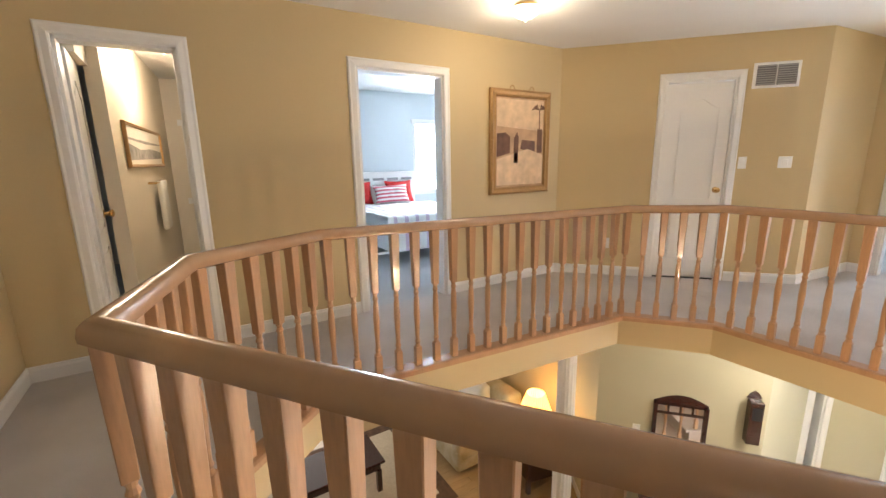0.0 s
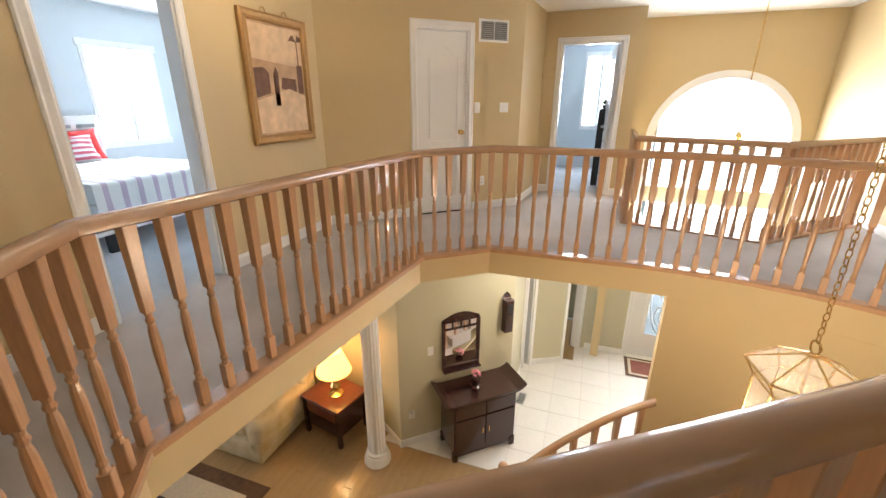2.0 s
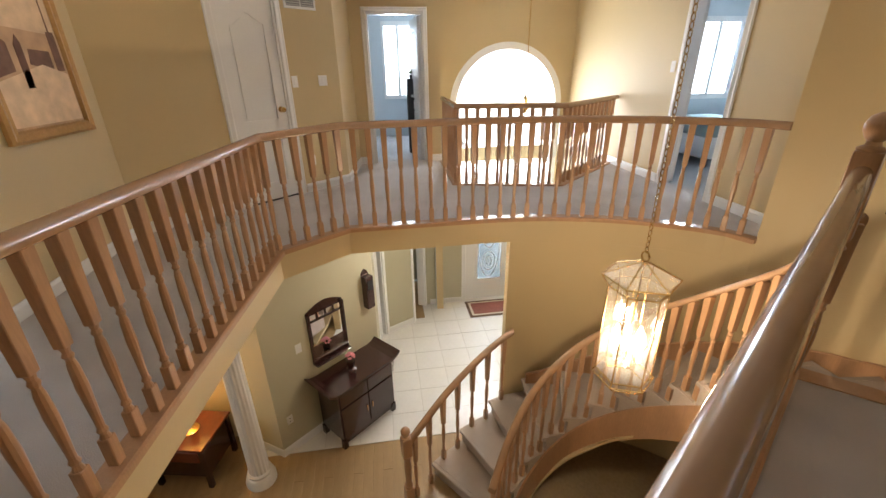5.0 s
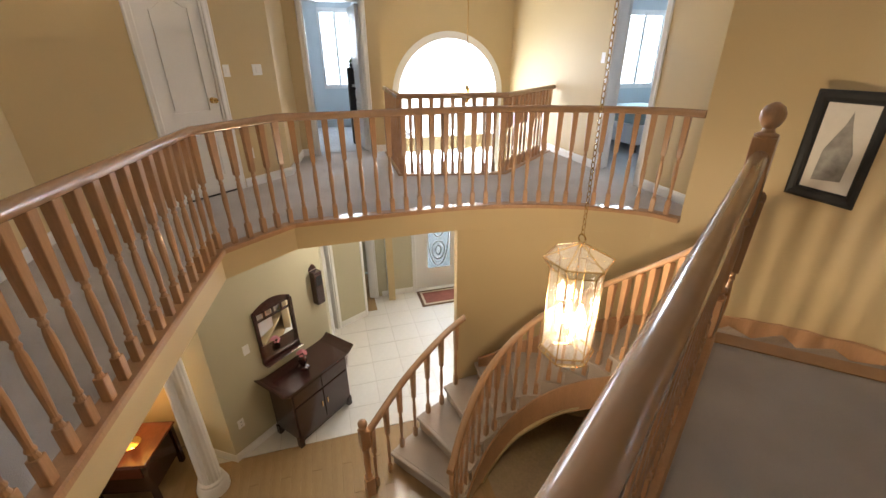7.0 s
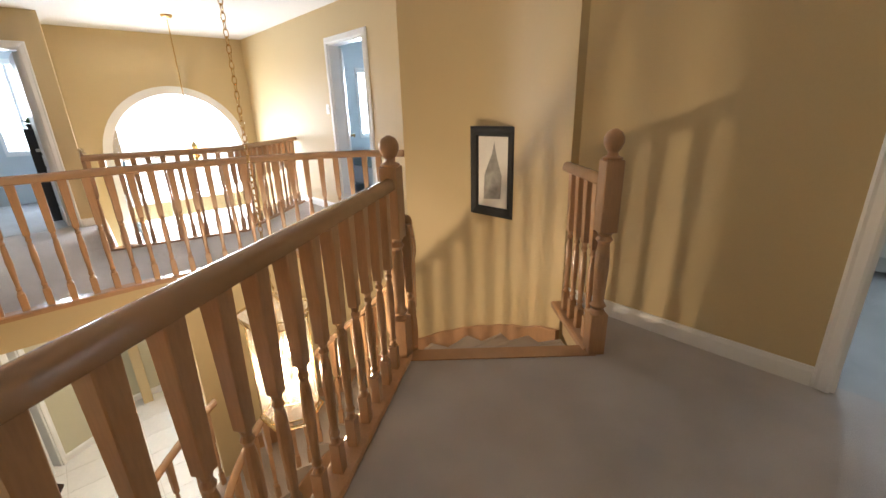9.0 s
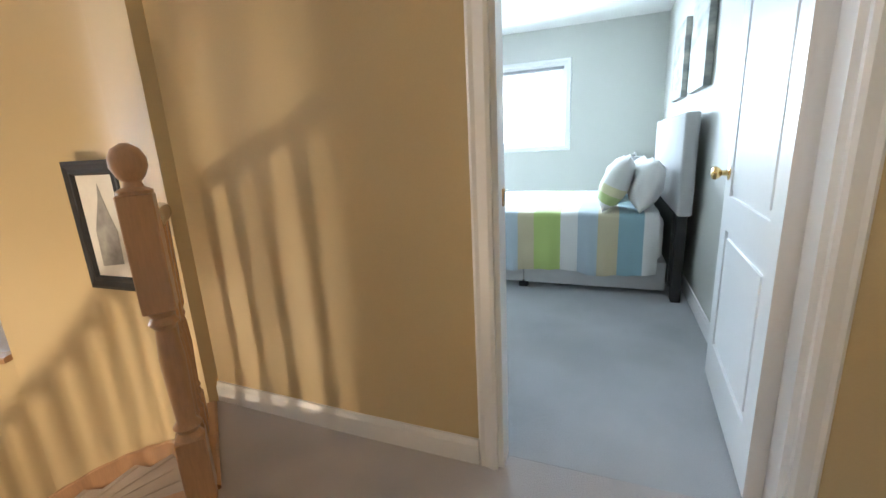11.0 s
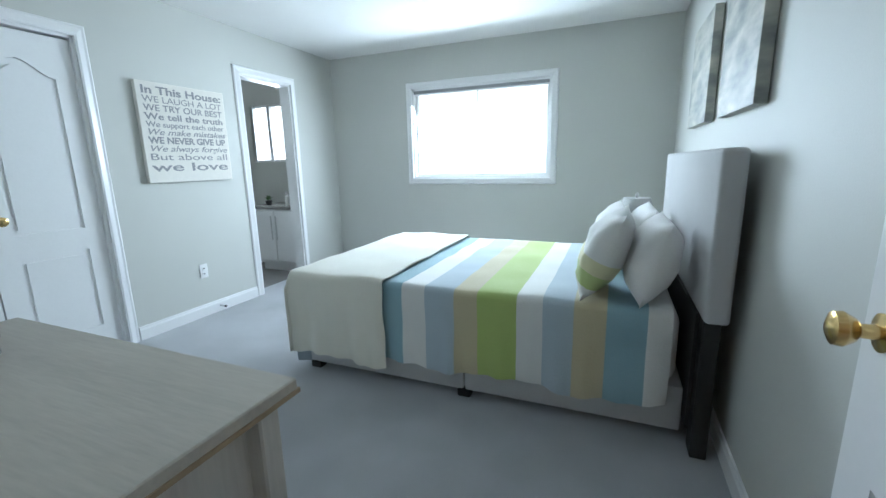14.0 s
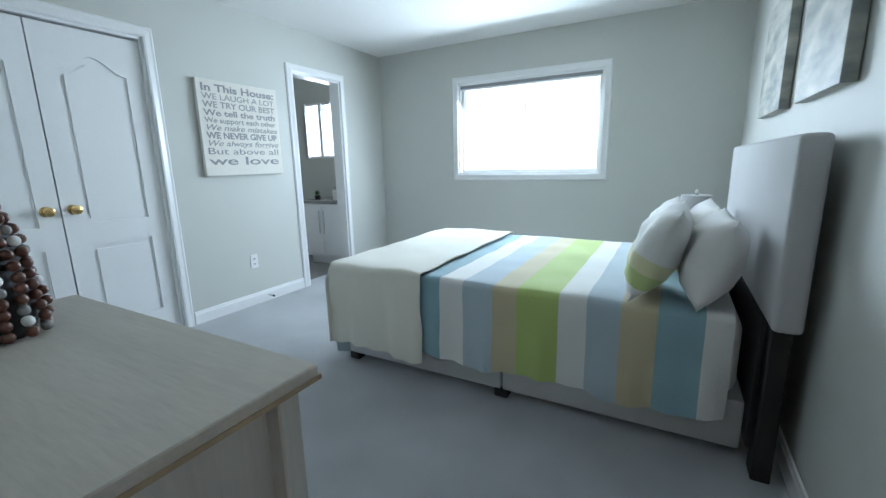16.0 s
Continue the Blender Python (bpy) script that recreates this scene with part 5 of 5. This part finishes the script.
part("shore_line", blob([(-0.85, 0.05), (0.0, 0.03), (0.85, 0.045), (0.85, 0.055), (-0.85, 0.065)], -0.0105, -0.012), ["ink"] * 3, bp_)
tr = thing("towel_rail", "brass towel rail on the bathroom wall", "towel rail")
part("bar", rod((bath_x(5.35) + 0.07, 5.35, 1.12), (bath_x(6.0) + 0.07, 6.0, 1.12), 0.008, 10), "brass", tr)
for y in (5.35, 6.0):
    part("bracket", rod((bath_x(y) + 0.07, y, 1.12), (bath_x(y) + 0.001, y, 1.12), 0.012, 10), "brass", tr)
bm = box(-0.026, 0.026, -0.16, 0.16, -0.50, 0.014, 0.02, 3)
bmesh.ops.transform(bm, matrix=Matrix.Translation((bath_x(5.68) + 0.07, 5.68, 1.12)) @ Matrix.Rotation(radians(-5.9), 4, "Z"), verts=bm.verts)
tagged(part("hand_towel", bm, "towel", smooth=True), "white towel folded over the rail", "towel")

# ---- lower storey ----
cl = thing("column", "white fluted column with round base", "column", at(3.1, 2.93, LOW))
bm = bmesh.new()
n = 80
prof = [0.105 - 0.007 * (0.5 + 0.5 * math.cos(2 * math.pi * i / 5)) for i in range(n)]
lo = [bm.verts.new((prof[i] * math.cos(2 * math.pi * i / n), prof[i] * math.sin(2 * math.pi * i / n), 0.16)) for i in range(n)]
hi = [bm.verts.new((prof[i] * 0.88 * math.cos(2 * math.pi * i / n), prof[i] * 0.88 * math.sin(2 * math.pi * i / n), 2.34)) for i in range(n)]
for i in range(n):
    bm.faces.new((lo[i], lo[(i + 1) % n], hi[(i + 1) % n], hi[i]))
part("shaft", bm, "white", cl, "", True)
part("base", lathe([(0.155, 0), (0.155, 0.05), (0.145, 0.07), (0.14, 0.10), (0.12, 0.12), (0.125, 0.15), (0.108, 0.165)], 28), "white", cl, "", True)
part("capital", lathe([(0.094, 2.33), (0.11, 2.36), (0.11, 2.39), (0.13, 2.42), (0.14, 2.47)], 28), "white", cl, "", True)

cm, cln = frame_of(*CW)
cs = thing("console_chest", "dark cherry console chest with upturned top ends", "console", cm @ at(0.90, -0.27, LOW, 0))
top = [(-0.52, 0.88), (-0.46, 0.84), (-0.40, 0.825), (0.40, 0.825), (0.46, 0.84), (0.52, 0.88), (0.52, 0.86), (0.46, 0.812), (0.40, 0.795), (-0.40, 0.795), (-0.46, 0.812), (-0.52, 0.86)]
part("top", blob(top, -0.22, 0.25), ["dark"] * 3, cs)
part("carcass", box(-0.40, 0.40, -0.19, 0.22, 0.12, 0.795, 0.004), "dark", cs)
for x in (-0.38, 0.38):
    for y in (-0.17, 0.20):
        part("foot", box(x - 0.03, x + 0.03, y - 0.03, y + 0.03, 0, 0.13, 0.004), "dark", cs)
for x in (-0.385, 0.005):
    d = part("door", box(x, x + 0.38, -0.205, -0.19, 0.15, 0.58, 0.004), "dark", cs)
    part("pull", box(x + (0.34 if x < 0 else 0.03), x + (0.352 if x < 0 else 0.042), -0.216, -0.205, 0.34, 0.42, 0.002), "brass", d)
for x in (-0.385, 0.005):
    part("drawer", box(x, x + 0.38, -0.205, -0.19, 0.60, 0.77, 0.004), "dark", cs)
part("apron", box(-0.40, 0.40, -0.185, -0.165, 0.06, 0.12), "dark", cs)
vs_ = thing("flower_vase", "small dark vase of pink flowers on the console", "vase", cm @ at(0.86, -0.25, LOW + 0.826))
part("vase", lathe([(0.06, 0), (0.065, 0.01), (0.03, 0.03), (0.05, 0.09), (0.045, 0.14), (0.03, 0.16)], 16), "dark", vs_, "", True)
bm = bmesh.new()
for k in range(34):
    a, e = random.random() * 6.28, random.random() * 1.5
    c = Vector((math.cos(a) * math.cos(e), math.sin(a) * math.cos(e), math.sin(e))) * 0.05
    bmesh.ops.create_icosphere(bm, subdivisions=1, radius=0.015, matrix=Matrix.Translation(c + Vector((0, 0, 0.175))))
part("blossom", bm, "pink", vs_)
mi = thing("wall_mirror", "dark carved wooden mirror with arched crest and small shelf", "mirror", cm @ at(0.77, -0.002, LOW + 1.34) @ Matrix.Diagonal((0.90, 1, 0.79, 1)))
part("side_rail", box(-0.27, -0.23, -0.035, 0, -0.42, 0.36, 0.004), "dark", mi)
part("side_rail", box(0.23, 0.27, -0.035, 0, -0.42, 0.36, 0.004), "dark", mi)
part("crest", blob([(-0.27, 0.32)] + [(-0.27 + 0.54 * k / 12, 0.38 + 0.10 * math.sin(math.pi * k / 12)) for k in range(13)] + [(0.27, 0.32)], 0.0, 0.035), ["dark"] * 3, mi)
part("lattice_bar", box(-0.23, 0.23, -0.025, -0.005, 0.22, 0.24), "dark", mi)
for x in (-0.12, 0.0, 0.12):
    part("lattice_post", box(x - 0.008, x + 0.008, -0.025, -0.005, 0.24, 0.33), "dark", mi)
part("bottom_rail", box(-0.27, 0.27, -0.04, 0, -0.46, -0.38, 0.004), "dark", mi)
part("shelf", box(-0.27, 0.27, -0.10, 0, -0.46, -0.445, 0.003), "dark", mi)
part("glass", box(-0.232, 0.232, -0.012, -0.008, -0.385, 0.33), "mirror", mi, "silvered mirror glass")
plate("light_switch", cm @ at(0.39, 0, LOW + 1.28), "white switch on the sage wall", "switch")
plate("wall_outlet", cm @ at(0.14, 0, LOW + 0.45), "white outlet on the sage wall", "outlet", "o")
ck = thing("wall_clock", "dark wooden wall clock case at the end of the wall", "clock", cm @ at(1.37, -0.002, LOW + 1.58) @ Matrix.Diagonal((0.5, 0.8, 0.8, 1)))
part("case", box(-0.11, 0.11, -0.12, 0, -0.28, 0.26, 0.008), "dark", ck)
part("crest", blob([(-0.13, 0.26), (0.13, 0.26), (0.08, 0.32), (0, 0.36), (-0.08, 0.32)], 0.0, 0.12), ["dark"] * 3, ck)
part("dial", box(-0.08, 0.08, -0.124, -0.12, 0.04, 0.2), "black", ck)
part("drop", blob([(-0.09, -0.28), (0.0, -0.34), (0.09, -0.28)], 0.0, 0.1), ["dark"] * 3, ck)
fvn = thing("floor_vent", "small metal floor register in the tiles", "vent", at(4.74, 1.50, LOW, -5))
part("grille", box(-0.13, 0.13, -0.06, 0.06, 0.0005, 0.008, 0.002), "steel", fvn)
for k in range(8):
    part("slot", box(-0.11 + k * 0.028, -0.098 + k * 0.028, -0.045, 0.045, 0.008, 0.0092), "black", fvn)

# front door
fd = thing("door_front", "white front door with leaded oval glass lit from outside", "door", at(6.46, 0.02, LOW, -90), kind="structure")
up = Matrix(((1, 0, 0, 0), (0, 0, -1, 0), (0, 1, 0, 0), (0, 0, 0, 1)))
glp = [(0.20, 0.42), (0.66, 0.42), (0.66, 1.86), (0.20, 1.86)]
part("leaf", prism([(0.0, 0.01), (0.86, 0.01), (0.86, 2.03), (0.0, 2.03)], [glp], -0.02, 0.02, up), ["white"] * 3, fd)
part("glass_bead", prism([(0.17, 0.39), (0.69, 0.39), (0.69, 1.89), (0.17, 1.89)], [[(0.215, 0.435), (0.645, 0.435), (0.645, 1.845), (0.215, 1.845)]], 0.02, 0.03, up), ["white"] * 3, fd)
part("pane", box(0.20, 0.66, -0.003, 0.003, 0.42, 1.86), "lead_glass", fd).visible_shadow = False
for rx, rz, cz in ((0.13, 0.30, 1.35), (0.07, 0.17, 1.35), (0.12, 0.18, 0.78), (0.05, 0.09, 0.78), (0.20, 0.68, 1.14)):
    ring = [(0.43 + rx * math.cos(radians(a)), -0.008 + 0.00001 * a, cz + rz * math.sin(radians(a))) for a in range(0, 361, 15)]
    bm = bmesh.new()
    for p, q in zip(ring, ring[1:]):
        rod(p, q, 0.011, 5, bm)
    part("lead_came", bm, "steel", fd, "leaded scroll")
knob(fd, 0.80, -0.02, 0.95, 1)
tagged(part("backdrop_entry", box(6.72, 6.76, -1.3, 0.3, LOW, LOW + 2.1), "daylight"), "bright daylight outside the front door", "backdrop", kind="structure")
mt_ = thing("door_mat", "rust patterned rug with dark border before the front door", "rug", at(6.08, -0.36, LOW))
part("border", box(-0.27, 0.27, -0.42, 0.42, 0.001, 0.010, 0.003), "rug", mt_)
part("inner_border", box(-0.22, 0.22, -0.37, 0.37, 0.010, 0.0125), "pale_rug", mt_)
part("field", box(-0.18, 0.18, -0.33, 0.33, 0.0125, 0.015), "rug_mid", mt_)
chs = thing("armchair", "green upholstered chair on dark legs in the study", "chair", at(6.75, 1.75, LOW, 200))
part("seat", box(-0.28, 0.28, -0.28, 0.28, 0.32, 0.46, 0.04, 3), "sofa", chs, "", True)
part("backrest", box(-0.28, 0.28, 0.2, 0.32, 0.4, 1.0, 0.04, 3), "sofa", chs, "", True)
for x in (-0.24, 0.24):
    for y in (-0.24, 0.26):
        part("leg", box(x - 0.02, x + 0.02, y - 0.02, y + 0.02, 0, 0.33), "dark", chs)
tagged(part("floor_study", box(5.95, 7.35, 0.85, 3.3, LOW + 0.001, LOW + 0.006), "plank"), "wood study floor", "floor", kind="structure")

# end table, lamp and sofa
et = thing("end_table", "dark cherry end table with a shelf", "end table", at(3.38, 3.66, LOW, -12))
part("top", box(-0.27, 0.27, -0.32, 0.32, 0.53, 0.56, 0.006), "cherry", et, "glossy cherry top")
part("body", box(-0.235, 0.235, -0.285, 0.285, 0.16, 0.53), "dark", et)
part("drawer", box(-0.25, -0.235, -0.24, 0.24, 0.36, 0.50, 0.004), "cherry", et)
part("shelf", box(-0.23, 0.23, -0.28, 0.28, 0.14, 0.165), "dark", et)
for x in (-0.23, 0.23):
    for y in (-0.28, 0.28):
        part("leg", box(x - 0.025, x + 0.025, y - 0.025, y + 0.025, 0, 0.53, 0.003), "dark", et)
tl = thing("table_lamp", "lit brass table lamp with pleated yellow shade", "table lamp", at(3.36, 3.62, LOW + 0.56))
part("base", lathe([(0.09, 0), (0.09, 0.015), (0.05, 0.03), (0.03, 0.05), (0.05, 0.09), (0.065, 0.13), (0.035, 0.18), (0.05, 0.2), (0.02, 0.24), (0.015, 0.36)], 20), "brass", tl, "", True)
bm = bmesh.new()
n = 60
lo = [bm.verts.new(((0.21 + 0.004 * (-1) ** i) * math.cos(2 * math.pi * i / n), (0.21 + 0.004 * (-1) ** i) * math.sin(2 * math.pi * i / n), 0.34)) for i in range(n)]
hi = [bm.verts.new(((0.11 + 0.003 * (-1) ** i) * math.cos(2 * math.pi * i / n), (0.11 + 0.003 * (-1) ** i) * math.sin(2 * math.pi * i / n), 0.62)) for i in range(n)]
for i in range(n):
    bm.faces.new((lo[i], lo[(i + 1) % n], hi[(i + 1) % n], hi[i]))
bmesh.ops.solidify(bm, geom=bm.faces[:], thickness=0.003)
part("shade", bm, "shade", tl, "lit pleated shade").visible_shadow = False
sf = thing("sofa", "yellow and cream floral sofa with rolled arms", "sofa", at(3.05, 5.03, LOW, 0))
part("base", box(-0.55, 0.5, -0.95, 0.95, 0.08, 0.38, 0.04, 3), "sofa", sf, "", True)
part("backrest", box(0.25, 0.55, -0.95, 0.95, 0.3, 0.88, 0.08, 4), "sofa", sf, "", True)
for y in (-0.85, 0.85):
    part("arm", box(-0.55, 0.4, y - 0.11, y + 0.11, 0.2, 0.62, 0.09, 4), "sofa", sf, "", True)
for y in (-0.37, 0.37):
    part("seat_cushion", box(-0.52, 0.26, y - 0.36, y + 0.36, 0.38, 0.52, 0.05, 3), "sofa", sf, "", True)
for y in (-0.3, 0.4):
    part("back_cushion", box(0.08, 0.28, y - 0.3, y + 0.3, 0.5, 0.9, 0.07, 3), "linen", sf, "", True)
rg = thing("area_rug", "cream rug with dark patterned border", "rug", at(1.2, 4.75, LOW))
part("border", box(-1.15, 1.15, -0.9, 0.9, 0.001, 0.012, 0.003), "rug", rg)
part("field", box(-0.98, 0.98, -0.73, 0.73, 0.012, 0.016), "pale_rug", rg)
ct = thing("coffee_table", "dark cherry coffee table with glossy top on the rug", "coffee table", at(1.1, 4.7, LOW + 0.016))
part("top", box(-0.55, 0.55, -0.3, 0.3, 0.40, 0.43, 0.006), "dark", ct)
part("apron", box(-0.5, 0.5, -0.26, 0.26, 0.30, 0.40), "dark", ct)
for x in (-0.48, 0.48):
    for y in (-0.24, 0.24):
        part("leg", box(x - 0.03, x + 0.03, y - 0.03, y + 0.03, 0, 0.3, 0.003), "dark", ct)
lp_ = framed("framed_print", "dark framed print on the living room wall", "picture", at(3.745, 4.3, LOW + 1.75, -90), 0.5, 0.6, 0.05, 0.03, "dark", "sepia")

# ---- floor pieces of the lower storey ----
tb = mesh_of(box(-0.1975, 0.1975, -0.1975, 0.1975, -0.004, 0.0, 0.0015), "tile")
tb.materials.append(M["tile"])
tiles = thing("floor_tiles", "cream square hall floor tiles", "floor", kind="structure")
for i in range(9):
    for j in range(12):
        x, y = 3.59 + i * 0.4, -1.9 + j * 0.4
        if x > 6.5 and y > 0.9 or x + y * 1.93 > 8.9:
            continue
        o = new("tile", tb)
        o.parent = tiles
        o.location = (x, y, LOW)
planks = thing("floor_planks", "pale maple strip floor", "floor", kind="structure")
pm = []
for k in range(3):
    me = mesh_of(box(-0.6, 0.6, -0.0525, 0.0525, -0.006, 0.0, 0.0012), "plank")
    me.materials.append(M["plank"])
    pm.append(me)
cnt = 0
for j in range(76):
    y = 0.2 + j * 0.106
    if y > 7.6:
        break
    for i in range(4):
        x = 3.385 - 0.6 - i * 1.202 + (0.37 * (j % 3)) - 0.75
        if x + 0.6 > 3.385 or x < -1.6:
            continue
        o = new("plank", pm[(i + j) % 3])
        o.parent = planks
        o.location = (x, y, LOW)
    e0 = 3.385 - 0.6 + 0.37 * (j % 3) - 0.75 + 0.6
    if e0 < 3.38:
        o = new("plank", pm[j % 3])
        o.parent = planks
        o.scale = ((3.384 - e0 - 0.002) / 1.2, 1, 1)
        o.location = ((e0 + 0.001 + 3.384) / 2, y, LOW)

GROUPS = {"pillow": "pillows on the beds", "outlet": "wall outlets", "painting": "canvases above the headboard", "ceiling light": "flush ceiling lights", "switch": "wall switches"}
for o in list(scene.objects):
    if o.parent is None and o.get("category") in GROUPS:
        o["group"] = GROUPS[o["category"]]
